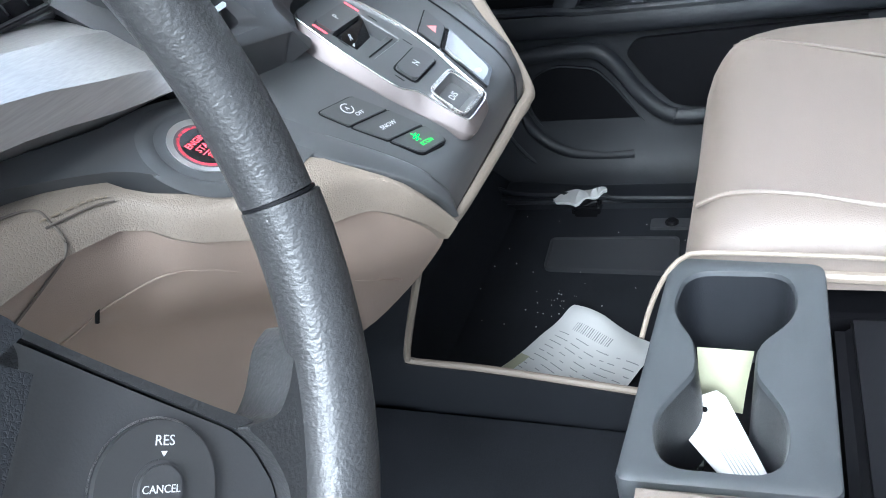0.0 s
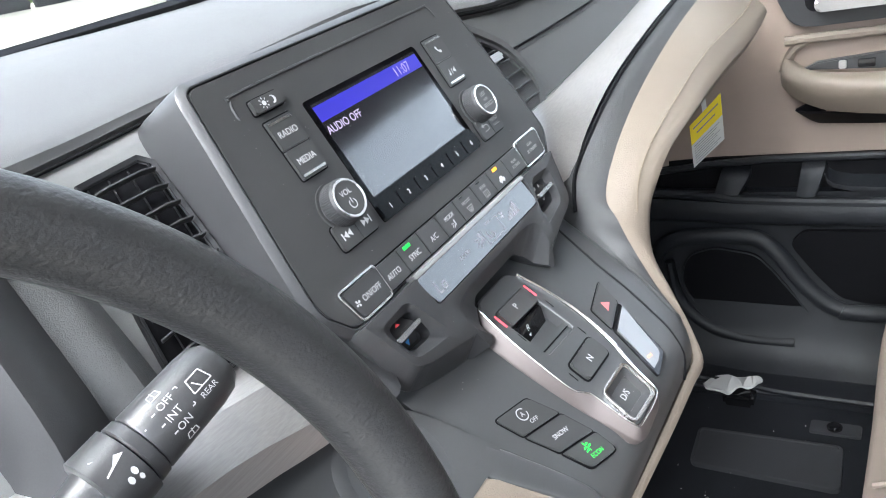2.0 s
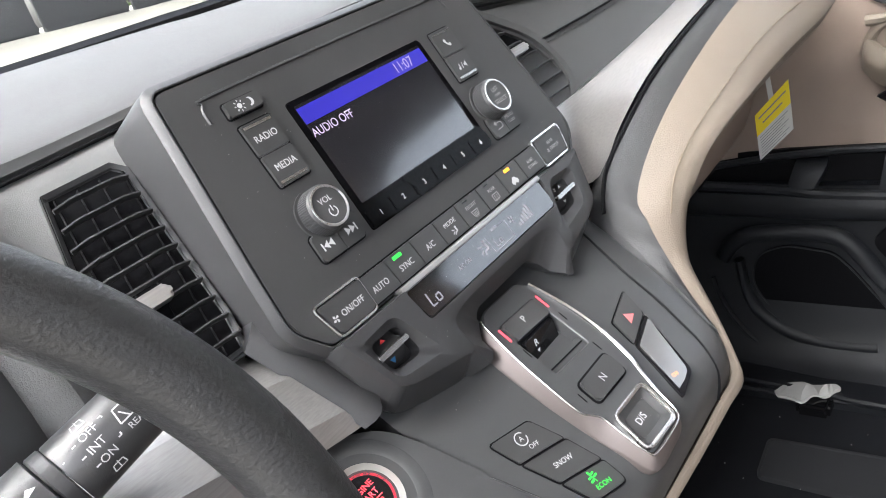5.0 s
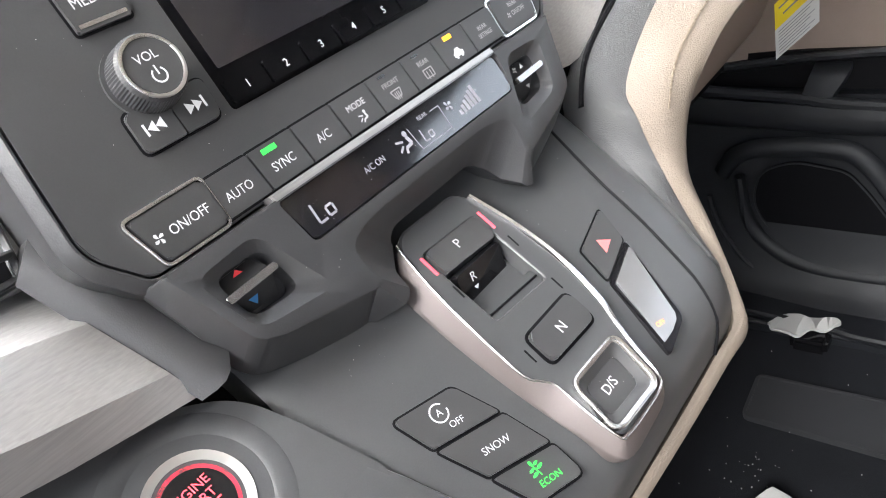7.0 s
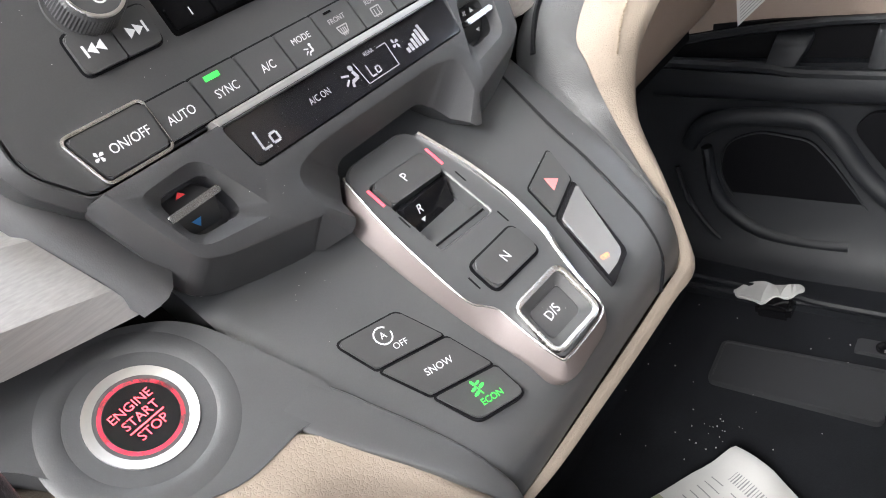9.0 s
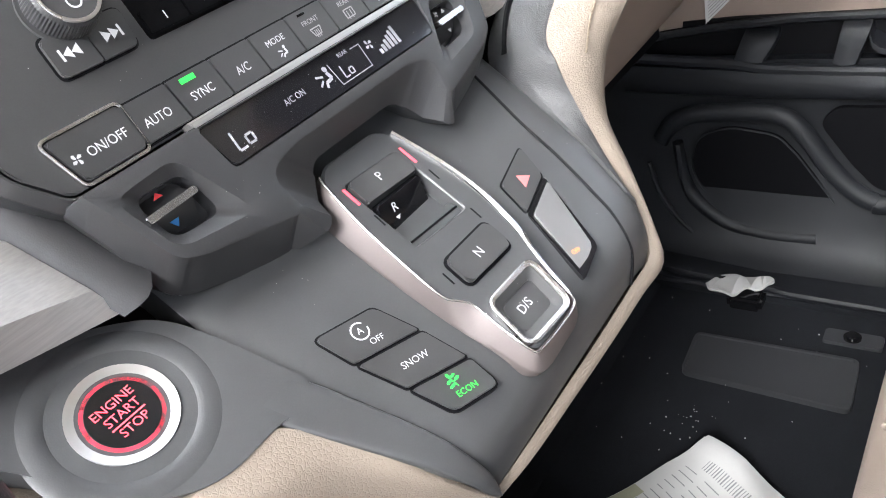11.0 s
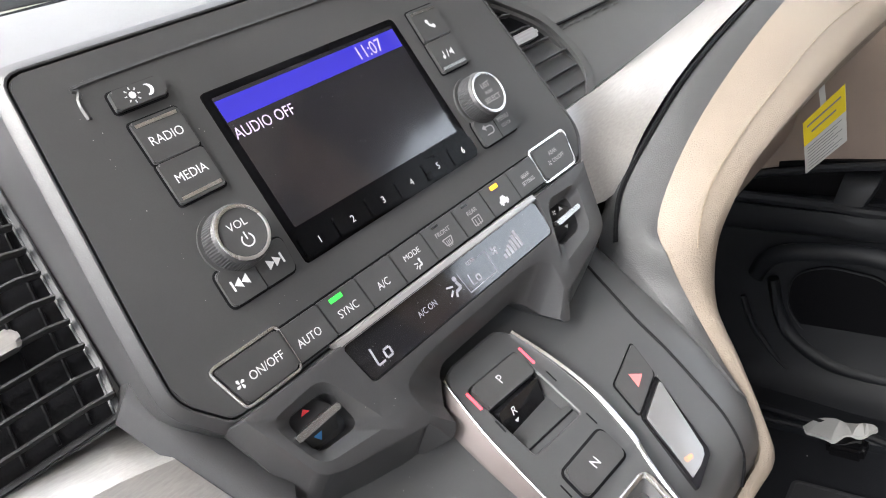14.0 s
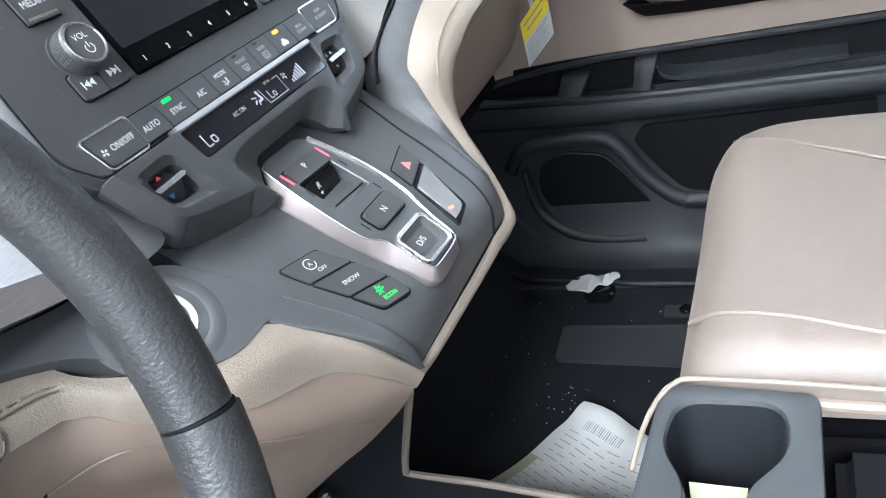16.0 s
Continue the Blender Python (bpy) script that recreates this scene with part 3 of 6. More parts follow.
# climate key row
def vent_mark(u, v, s):
    return [disc(u + 0.9 * s, v + 1.4 * s, 0.55 * s, 8), bar(u + 0.8 * s, v + 0.8 * s, u + 1.2 * s, v - 0.6 * s, 0.7 * s), bar(u + 1.2 * s, v - 0.6 * s, u - 0.4 * s, v - 0.8 * s, 0.6 * s), bar(u - 0.4 * s, v - 0.8 * s, u - 0.9 * s, v - 1.7 * s, 0.5 * s), bar(u - 0.4 * s, v + 0.4 * s, u - 2.0 * s, v + 0.9 * s, 0.4 * s), bar(u - 0.9 * s, v - 0.2 * s, u - 2.1 * s, v - 1.0 * s, 0.4 * s)]


def fan_mark(u, v, s):
    out = []
    for i in range(4):
        a = i * math.pi / 2
        q = [(0.15, 0.1), (1.3, 0.1), (1.5, 0.7), (0.9, 1.0), (0.3, 0.6)]
        out.append([(u + s * (x * math.cos(a) - y * math.sin(a)), v + s * (x * math.sin(a) + y * math.cos(a))) for x, y in q])
    return out


ROW = [("AUTO", -84.0, -63.9), ("SYNC", -63.9, -44.0), ("A/C", -44.0, -24.5), ("MODE", -24.5, -4.6), ("FRONT", -4.6, 16.2), ("REAR", 16.2, 36.8), ("CAR", 36.8, 58.0), ("REAR\nSETTINGS", 58.0, 79.3)]
for body, u0, u1 in ROW:
    k = key(rounded([(u0 + 0.45 + 1.0, -7.4), (u1 - 0.45 + 1.0, -7.4), (u1 - 0.45, 7.0), (u0 + 0.45, 7.0)], 0.5), stack, w=1.8, bevel=0.5, name="climate_key")
    c = (u0 + u1) / 2 + 0.5
    if body in ("AUTO", "SYNC", "A/C"):
        words("print", body, 3.3, c, -1.6, 1.88, MQ, M_INK, k, wide=0.88)
    elif body == "MODE":
        words("print", body, 2.5, c - 0.2, 1.4, 1.88, MQ, M_INK, k)
        marks("vent_mark", vent_mark(c + 0.4, -3.6, 1.2), 1.85, MQ, M_INK, k)
    elif body in ("FRONT", "REAR"):
        words("print", body, 2.1, c - 0.2, 1.4, 1.88, MQ, M_DIMINK, k)
        if body == "FRONT":
            marks("window_mark", [bar(c - 2.8, -1.6, c + 2.8, -1.6, 0.5), bar(c - 2.8, -1.6, c - 1.8, -4.6, 0.5), bar(c + 2.8, -1.6, c + 1.8, -4.6, 0.5), bar(c - 1.8, -4.6, c + 1.8, -4.6, 0.5), bar(c - 1, -2.4, c - 1, -5.6, 0.4), bar(c + 1, -2.4, c + 1, -5.6, 0.4), bar(c, -2.4, c, -5.6, 0.4)], 1.85, MQ, M_DIMINK, k)
        else:
            marks("window_mark", [bar(c - 2.6, -1.4, c + 2.6, -1.4, 0.5), bar(c - 2.6, -1.4, c - 2.6, -5, 0.5), bar(c + 2.6, -1.4, c + 2.6, -5, 0.5), bar(c - 2.6, -5, c + 2.6, -5, 0.5), bar(c - 1, -2.2, c - 1, -5.8, 0.4), bar(c + 1, -2.2, c + 1, -5.8, 0.4)], 1.85, MQ, M_DIMINK, k)
        marks("idle_lamp", [bar(c - 4.6, 5.2, c - 0.4, 5.2, 0.9)], 1.84, MQ, M_GLOSS, k)
    elif body == "CAR":
        marks("car_mark", [[(c - 3.2, -4.4), (c + 3.2, -4.4), (c + 3.2, -2.6), (c + 2, -2.3), (c + 1, -0.8), (c - 1.4, -0.8), (c - 2.2, -2.3), (c - 3.2, -2.7)], disc(c - 1.7, -4.5, 0.8, 8), disc(c + 1.7, -4.5, 0.8, 8)], 1.85, MQ, M_INK, k)
    else:
        words("print", "REAR", 2.0, c, 0.6, 1.88, MQ, M_DIMINK, k)
        words("print", "SETTINGS", 2.0, c, -2.6, 1.88, MQ, M_DIMINK, k, wide=0.8)
    if body == "SYNC":
        marks("green_lamp", [bar(c - 5.4, 4.7, c + 1.0, 4.7, 1.9)], 1.86, MQ, M_GREEN, k, "lit green lamp")
    if body == "CAR":
        marks("amber_lamp", [bar(c - 4.0, 4.7, c + 1.4, 4.7, 1.9)], 1.86, MQ, M_ORANGE, k, "lit amber lamp")
for (u0, u1, body) in ((-110, -83, "ON/OFF"), (80.5, 110.5, "REAR")):
    left = body == "ON/OFF"
    o = rounded([(u0 + (4 if left else 0), -7.6), (u1 - (0 if left else 4), -7.6), (u1, 7.8), (u0, 7.8)], 1.4)
    part("key_frame", band(grow(o, 1.7), grow(o, 0.6), -1, 2.0, 0.4, MQ), M_CHROME, stack, "bright metal frame of a key")
    k = key(o, stack, w=2.6, name="fan_key", gap=False)
    c = (u0 + u1) / 2 + (1 if left else -1)
    if left:
        words("print", "ON/OFF", 3.3, c + 2.2, -0.6, 2.68, MQ, M_INK, k, wide=0.9)
        marks("fan_mark", fan_mark(c - 9.2, -0.6, 1.25), 2.65, MQ, M_INK, k)
    else:
        words("print", "REAR", 2.1, c, 2.4, 2.68, MQ, M_DIMINK, k)
        words("print", "ON/OFF", 2.3, c + 1.6, -1.6, 2.68, MQ, M_DIMINK, k, wide=0.9)
        marks("fan_mark", fan_mark(c - 6.0, -1.6, 0.9), 2.65, MQ, M_DIMINK, k)

# climate hood: display, temperature rockers, arch over the shifter
hood = thing("climate_hood", "charcoal hood with a dark climate display and two temperature rockers", "control panel", (10, 0, 500))
HALF_F = [(-112, -10.4), (-109.5, -16), (-100, -42), (-92, -46), (-57, -54.2), (-50, -55), (-53.5, -37.5), (-38, -34)]
HALF_M = [(-116.5, -10.4), (-113.5, -22), (-104, -50.5), (-97.5, -54.6), (-61, -66), (-42.7, -66.3), (-35, -52), (-28, -43)]
DEPTH_M = [-3.0, -3.0, -9.0, -10.0, -10.0, 2.0, -4.0, -5.0]
RADII_F = [1, 4, 5, 5, 3, 2.5, 7, 8]
RADII_M = [1, 4, 5, 5, 3, 4, 8, 8]


def mirrored(half, radii):
    return rounded(half + [(-x - 3, y) for x, y in half[::-1]], radii + radii[::-1], 8)


def depth_at(i, back=0.0):
    k = i // 9
    return DEPTH_M[k if k < 8 else 15 - k] - back


def ring_at(pts, w):
    return [bm.verts.new((q[0] * MM, q[1] * MM, w * MM)) for q in pts]


def ring_edges(r):
    return [bm.edges.new((r[i], r[(i + 1) % len(r)])) for i in range(len(r))]


def ring_wrap(a, b):
    for i in range(len(a)):
        j = (i + 1) % len(a)
        bm.faces.new((a[i], a[j], b[j], b[i]))


DISPLAY = rounded([(-62.8, -28.4), (60.5, -28.4), (63.5, -11.8), (-66, -11.8)], 2)
RECESS = [(-105.5, -16.5), (-80, -15), (-66.5, -44.5), (-97.5, -39.8)]
WELL = [(-98.8, -19.6), (-79, -20.0), (-75.5, -38), (-95, -36.5)]


def other_side(pts, left):
    return pts if left else [(-11 - x, v) for x, v in pts[::-1]]


bm = bmesh.new()
f0 = ring_at(grow(mirrored(HALF_F, RADII_F), -0.8), 5.0)
f1 = ring_at(mirrored(HALF_F, RADII_F), 4.7)
d0 = ring_at(grow(DISPLAY, 0.7), 5.0)
holes = []
for left in (True, False):
    holes.append((ring_at(rounded(other_side(RECESS, left), 6, 5), 5.0), left))
bmesh.ops.triangle_fill(bm, edges=ring_edges(f0) + ring_edges(d0) + ring_edges(holes[0][0]) + ring_edges(holes[1][0]), use_beauty=True)
d1 = ring_at(grow(DISPLAY, 0.5), 4.3)
ring_wrap(d0, d1)
ring_wrap(d1, ring_at(grow(DISPLAY, 0.4), 1.0))
for h, left in holes:
    e = ring_at(rounded(other_side(WELL, left), 5, 5), 1.2)
    ring_wrap(h, e)
    g = ring_at(rounded(other_side(WELL, left), 5, 5), -6.0)
    ring_wrap(e, g)
    bm.faces.new(g)
OM = mirrored(HALF_M, RADII_M)
ring_wrap(f0, f1)
prev = f1
for o, back, dv in ((OM, 0.0, 0.0), (grow(OM, 0.2), 1.5, 0.6), (grow(OM, -1.5), 22.0, 9.0), (grow(OM, -2.5), 78.0, 36.0)):
    r = [bm.verts.new((q[0] * MM, (q[1] + (dv if q[1] < -12 else dv * 0.2)) * MM, depth_at(i, back) * MM)) for i, q in enumerate(o)]
    ring_wrap(prev, r)
    prev = r
bmesh.ops.transform(bm, matrix=MQ, verts=bm.verts)
part("hood_body", bm, M_HOUSE, hood, "", 30)
part("display_trim", prism([(-67, -11.5), (64, -11.5), (63, -8.6), (-68, -8.2)], -1, 5.3, 0.6, MQ), M_SILVER, hood, "silver lip above the display")
MD = MQ @ Matrix.Translation((0, -0.020, 0.0043)) @ Matrix.Rotation(radians(-6.5), 4, 'X') @ Matrix.Translation((0, 0.020, -0.0046))
disp = part("display", prism(DISPLAY, -1, 4.6, 0.4, MD), M_DISPLAY, hood, "gloss black climate display")
W = 4.65
for (u, v) in ((-53.5, -21.5), (5.5, -21.8)):
    s = 1.0 if u < 0 else 0.72
    marks("digit_mark", [bar(u - 3.4 * s, v + 3.6 * s, u - 4.0 * s, v - 3.4 * s, 0.9 * s), bar(u - 4.0 * s, v - 3.6 * s, u - 0.4 * s, v - 3.6 * s, 0.9 * s), bar(u + 1.2 * s, v, u + 4.2 * s, v, 0.9 * s), bar(u + 1.0 * s, v - 3.4 * s, u + 4.0 * s, v - 3.4 * s, 0.9 * s), bar(u + 1.1 * s, v - 0.2 * s, u + 0.9 * s, v - 3.2 * s, 0.9 * s), bar(u + 4.3 * s, v - 0.2 * s, u + 4.1 * s, v - 3.2 * s, 0.9 * s)], W, MD, M_LCDINK, disp, "Lo in lit segments")
words("print", "A/C ON", 2.7, -24.2, -20.0, W + 0.05, MD, M_LCDINK, disp, wide=0.85)
marks("vent_mark", vent_mark(-6.2, -20.2, 2.2), W, MD, M_LCDINK, disp)
words("print", "REAR", 1.8, 8.5, -15.6, W + 0.05, MD, M_LCDINK, disp)
marks("box_mark", [bar(-1, -26, 18, -26, 0.4), bar(-1, -26, -1.6, -16.2, 0.4), bar(18, -26, 19, -15.8, 0.4), bar(13.5, -15.8, 19, -15.8, 0.4)], W, MD, M_LCDINK, disp)
marks("fan_mark", fan_mark(23.5, -18.2, 1.5) + [rect(26.5 + i * 2.5, -24.5, 28.2 + i * 2.5, -22.3 + i * 1.2) for i in range(6)], W, MD, M_LCDINK, disp)
for sx in (-1, 1):
    left = sx < 0
    cu = -5.5 + sx * 84.2
    MR = MQ @ Matrix.Translation((0, 0, -0.0025))
    bm = bmesh.new()
    for q, w0, w1 in (([(-98.8, -27), (-80.2, -26.6), (-81.8, -20.8), (-99.6, -21.2)], 2.6, -2.5), ([(-96.4, -35), (-79.6, -35.8), (-80.0, -27.2), (-98.2, -27.6)], -3.0, 2.0)):
        q = other_side(q, left)
        q = rounded(q, 1.2, 2)
        mv = sum(p[1] for p in q) / len(q)
        lo = [bm.verts.new((p[0] * MM, p[1] * MM, -0.006)) for p in q]
        hi = [bm.verts.new((p[0] * MM, p[1] * MM, (w0 if p[1] < mv else w1) * MM)) for p in q]
        bm.faces.new(hi)
        ring_wrap(lo, hi)
    bmesh.ops.transform(bm, matrix=MR, verts=bm.verts)
    r = part("rocker", bm, M_BUTTON, hood, "dark temperature rocker")
    part("rocker_bar", prism(rounded([(cu - 10, -28.6), (cu + 10.4, -28.2), (cu + 10.2, -25.6), (cu - 10.6, -26.0)], 0.8), 1, 7.0, 1.0, MR), M_DARKCHROME, hood, "dark metal finger bar")
    if sx < 0:
        marks("warm_mark", [[(cu - 2, -22.8), (cu + 2, -22.8), (cu, -20.9)]], 1.2, MR, M_REDPAINT, r, "red arrow")
        marks("cool_mark", [[(cu - 2, -31.2), (cu + 2, -31.2), (cu, -33.9)]], 0.6, MR, M_BLUE, r, "blue arrow")
    else:
        marks("fan_mark", fan_mark(cu - 3, -23, 0.9) + [[(cu + 1, -24), (cu + 4, -24), (cu + 2.5, -21.8)]], 1.6, MR, M_DIMINK, r)
        marks("down_mark", [[(cu - 1, -31.6), (cu + 2, -31.6), (cu + 0.5, -33.4)]], 1.0, MR, M_DIMINK, r)
# black sheet added behind the arch, in place of the shade in its hollow
cav = part("arch_shade_sheet", sheet([[(-60, 70, 505), (0, 70, 505), (70, 70, 505)], [(-60, 72, 570), (0, 72, 570), (70, 72, 570)]], back=(0, 5, 0)), M_DARK, hood)

# ---- console surface, keys and shifter ----
console = thing("console", "charcoal sloping console with shift keys edged in cream", "console", (0, -30, 440))


def con_row(y, z, xl, xr, lip=8):
    return [(xl, y + 2, z - 3), (xl + 14, y, z), ((xl * 2 + xr) / 3, y, z), ((xl + xr * 2) / 3, y, z), (xr - 26, y, z), (xr - 9, y + 1, z - lip * 0.35), (xr, y + 3, z - lip * 1.4)]


rows = [con_row(55, 520.5, -94, 132), con_row(11, 488.3, -93, 124), con_row(-30, 458.5, -100, 118), con_row(-50, 443.5, -90, 109), con_row(-62, 433, -78, 104), con_row(-70, 419, -68, 96), con_row(-69, 402, -60, 92)]
part("console_top", sheet(rows, back=(0, 12, -10), nu=3, nv=4), M_CONSOLE, console)
part("side_seam", tube(spline([(98, 14, 490.6), (93, 0, 480.6), (88, -15, 469.8), (84, -32, 457.4), (78, -50, 443.8), (74, -62, 433), (70, -70.2, 418.5), (66, -69.6, 402)], 5), 0.8, 6), M_DARK, console)
# pod of the start button, on the same slope
part("start_pod", prism(rounded([(-93, 38), (-98, 52), (-104, 60), (-116, 68), (-130, 73), (-152, 76), (-200, 92), (-330, 140), (-340, 118), (-206, 82), (-183, 68), (-163, 54), (-148, 18), (-128, 4), (-102, 4), (-93, 1), (-86, 4), (-85, 9), (-91, 31)], [8, 8, 8, 8, 8, 8, 20, 4, 4, 30, 20, 16, 20, 20, 8, 2, 2, 10, 12], 6), -14, 2.2, 1.8, MC, seg=4), M_CONSOLE, console, "charcoal pod that holds the start button")


def rail_point(u, v, w):
    """A place on the console; below its brow the slope bends down to the nose."""
    along = -24.7 - v
    if along <= 0:
        return (MC @ Vector((u * MM, v * MM, w * MM))) / MM
    prof = [(0, -50, 443.5), (16, -62, 433), (32, -70, 419), (49, -69.5, 402), (60, -66, 392)]
    for (s0, y0, z0), (s1, y1, z1) in zip(prof, prof[1:]):
        if along <= s1 or s1 == 60:
            f = (along - s0) / (s1 - s0)
            d = Vector((0, y1 - y0, z1 - z0)).normalized()
            n = Vector((0, d.z, -d.y))
            return Vector((u, y0 + (y1 - y0) * f, z0 + (z1 - z0) * f)) + n * w


RAIL = [(12, -87, -104.5), (2, -83, -101.5), (-6, -80.5, -98), (-22, -75.3, -90.5), (-38, -70, -82.5), (-50, -66.3, -76.5), (-60, -63, -71), (-68, -60.8, -66.8), (-74, -59.5, -63)]
part("pod_rail", sheet([[rail_point(a, v, 0.0), rail_point(a - 0.8, v, 2.0), rail_point(a * 0.55 + b * 0.45, v, 2.6), rail_point(b + 1.6, v, 2.0), rail_point(b, v, 0.2), rail_point(b + 1.0, v, -7)] for v, a, b in RAIL], nu=3, nv=3), M_CONSOLE, console, "smooth raised rail down to the nose", 60)
SB = MC @ Matrix.Translation((-0.1305, 0.0405, 0.0022))
bm = bmesh.new()
rings = [[bm.verts.new((r * math.cos(2 * math.pi * i / 64) * MM, r * math.sin(2 * math.pi * i / 64) * MM, w * MM)) for i in range(64)] for r, w in ((30, -0.7), (28.6, -0.05), (27, 0.3), (25.6, 0.55), (24.2, 0.65), (22.8, 0.5), (21.2, 0.0), (19.6, -0.8), (18.2, -1.6), (17.3, -2.2), (17.2, -6))]
for a, b in zip(rings, rings[1:]):
    for i in range(64):
        bm.faces.new((a[i], a[(i + 1) % 64], b[(i + 1) % 64], b[i]))
bmesh.ops.transform(bm, matrix=SB, verts=bm.verts)
part("pod_collar", bm, M_CONSOLE, console, "rounded collar round the start button", 60)
start = part("start_ring", band(disc(0, 0, 17.0, 48), disc(0, 0, 12.4, 48), -6, 0.8, 0.8, SB, -0.2), M_SATIN, console, "satin silver ring of the start button")
part("red_ring", band(disc(0, 0, 12.3, 48), disc(0, 0, 10.7, 48), -4, 0.0, 0.2, SB), M_REDRING, console, "lit red ring")
cap = part("start_button", prism(disc(0, 0, 10.7, 48), -4, 0.2, 0.3, SB), M_GLOSS, console, "gloss black engine start button")
words("print", "ENGINE", 3.0, -0.2, 4.4, 0.24, SB, M_RED, cap)
words("print", "START", 3.0, 0, 0.2, 0.24, SB, M_RED, cap)
words("print", "STOP", 3.0, 0, -5.0, 0.24, SB, M_RED, cap)
marks("line", [bar(-6, -2.4, 6, -2.4, 0.5)], 0.24, SB, M_RED, cap)

# mode keys
MODE_KEYS = [[(-71.5, 15.8), (-46.5, 9.2), (-41.8, -8.6), (-69, 0)], [(-68.6, -1.6), (-41.4, -10.2), (-38.4, -28.2), (-63.6, -19.2)], [(-63.2, -20.8), (-38.2, -29.8), (-39.2, -43.2), (-59.2, -36.8)]]
for i, q in enumerate(MODE_KEYS):
    k = key(rounded(q, [2.5, 2, 1, 1] if i == 0 else [1, 1, 1, 1] if i == 1 else [1, 1, 3, 3]), console, MC, 1.1, name="mode_key", bevel=0.5, rise=0.35)
    cx, cy = sum(p[0] for p in q) / 4, sum(p[1] for p in q) / 4
    tilt = -17
    if i == 0:
        ring = [(cx - 0.5 + 3.4 * math.cos(a), cy + 2.4 + 3.4 * math.sin(a)) for a in [(30 + j * 20) * math.pi / 180 for j in range(17)]]
        marks("idle_mark", [bar(*ring[j], *ring[j + 1], 0.6) for j in range(16)], 1.14, MC, M_INK, k)
        words("print", "A", 2.7, cx - 0.5, cy + 2.4, 1.18, MC, M_INK, k, turn=tilt)
        words("print", "OFF", 2.5, cx + 1.4, cy - 4.0, 1.18, MC, M_INK, k, turn=tilt)
    elif i == 1:
        words("print", "SNOW", 2.8, cx, cy, 1.18, MC, M_INK, k, turn=tilt)
    else:
        words("print", "ECON", 2.5, cx + 0.6, cy - 2.8, 1.18, MC, M_GREEN, k, turn=tilt)
        marks("leaf_mark", [disc(cx - 2.2, cy + 1.8, 1.4, 10, 0.6), disc(cx + 1.4, cy + 2.6, 1.4, 10, 0.6), disc(cx - 1.9, cy + 3.6, 1.2, 10, 0.55), disc(cx + 1.2, cy + 4.3, 1.1, 10, 0.5), disc(cx - 0.4, cy + 5.4, 0.6, 10, 1.1), bar(cx - 0.5, cy + 0.2, cx - 0.5, cy + 4.4, 0.4)], 1.14, MC, M_GREEN, k, "lit green leaf")
k = key(rounded([(45, 6.5), (72.5, 12.6), (66, -3.6), (40.6, -9.6)], 1.5), console, MC, 1.2, name="hazard_key", rise=0.35)
tri = [(52.6, -2.2), (60.6, 0.2), (55.0, 4.8)]
# printed triangle, brightened by a little emission of its own
marks("hazard_mark", [tri], 1.25, MC, glow("hazard_red_glow", (0.80, 0.20, 0.20), 0.08), k, "pale red triangle")
part("indicator_frame", prism(rounded([(40, -10.6), (66, -4.6), (49.5, -42.5), (28, -46.5)], 2), -1, 0.9, 0.4, MC), M_GLOSS, console)
MI = MC @ Matrix.Translation((0.046, -0.026, 0.0012)) @ Matrix.Rotation(radians(2.5), 4, 'X') @ Matrix.Translation((-0.046, 0.026, -0.0012))
lamp = part("indicator", prism(rounded([(41.4, -12.6), (63.4, -7.4), (47.8, -40.4), (30.8, -43.8)], 1.6), -1, 1.6, 0.4, MI), M_INDICATOR, console, "gloss airbag indicator panel")
words("print", "OFF", 2.2, 38.5, -36.5, 1.65, MI, glow("amber_print", (0.9, 0.25, 0.05), 0.35), lamp, turn=-17)

# shifter
shifter = thing("shift_panel", "push-key shifter on a dark plate with champagne metal sides", "gear selector", (0, -40, 460))
PL = [(-14, 19), (19, 18), (24, 12), (27.4, -11), (27.4, -33), (23, -55), (19, -64), (11, -88), (6, -91.5), (-19, -90.5), (-23, -86), (-23.4, -62), (-25.8, -57), (-29, -50), (-28.4, -32), (-25.4, -10), (-21.2, 12)]
PIT = rounded([(-15.2, 7.2), (17.4, 5.2), (15.4, -34), (-17, -31)], 2.2, 4)
bm = bmesh.new()


def ring_of(pts, w):
    return [bm.verts.new((q[0] * MM, q[1] * MM, w * MM)) for q in pts]


def wrap(a, b):
    for i in range(len(a)):
        j = (i + 1) % len(a)
        bm.faces.new((a[i], a[j], b[j], b[i]))


PLR = rounded(PL, [5, 5, 3, 8, 8, 8, 5, 3, 3, 3, 3, 3, 3, 3, 8, 8, 3])
DS = [(-18.5, -65.6), (11.5, -67), (6.8, -89), (-22, -87)]
DSO = grow(rounded(DS, 4.5, 5), 0.3)
po, ph, pd = ring_of(grow(PLR, -1.0), 0), ring_of(PIT, 0), ring_of(DSO, 0)
bmesh.ops.triangle_fill(bm, edges=[bm.edges.new((a[i], a[(i + 1) % len(a)])) for a in (po, ph, pd) for i in range(len(a))], use_beauty=True)
wrap(pd, ring_of(DSO, -9))
p2 = ring_of(PLR, -0.9)
wrap(po, p2)
wrap(p2, ring_of(PLR, -12))
p3 = ring_of(grow(PIT, -0.5), -0.6)
wrap(ph, p3)
p4 = ring_of(grow(PIT, -0.6), -17)
wrap(p3, p4)
bm.faces.new(p4)
bmesh.ops.transform(bm, matrix=MS, verts=bm.verts)
part("shift_plate", bm, M_CONSOLE, shifter)


def ms(u, v, w=0.0):
    return (MS @ Vector((u * MM, v * MM, w * MM))) / MM


def mc(u, v, w=0.0):
    return (MC @ Vector((u * MM, v * MM, w * MM))) / MM


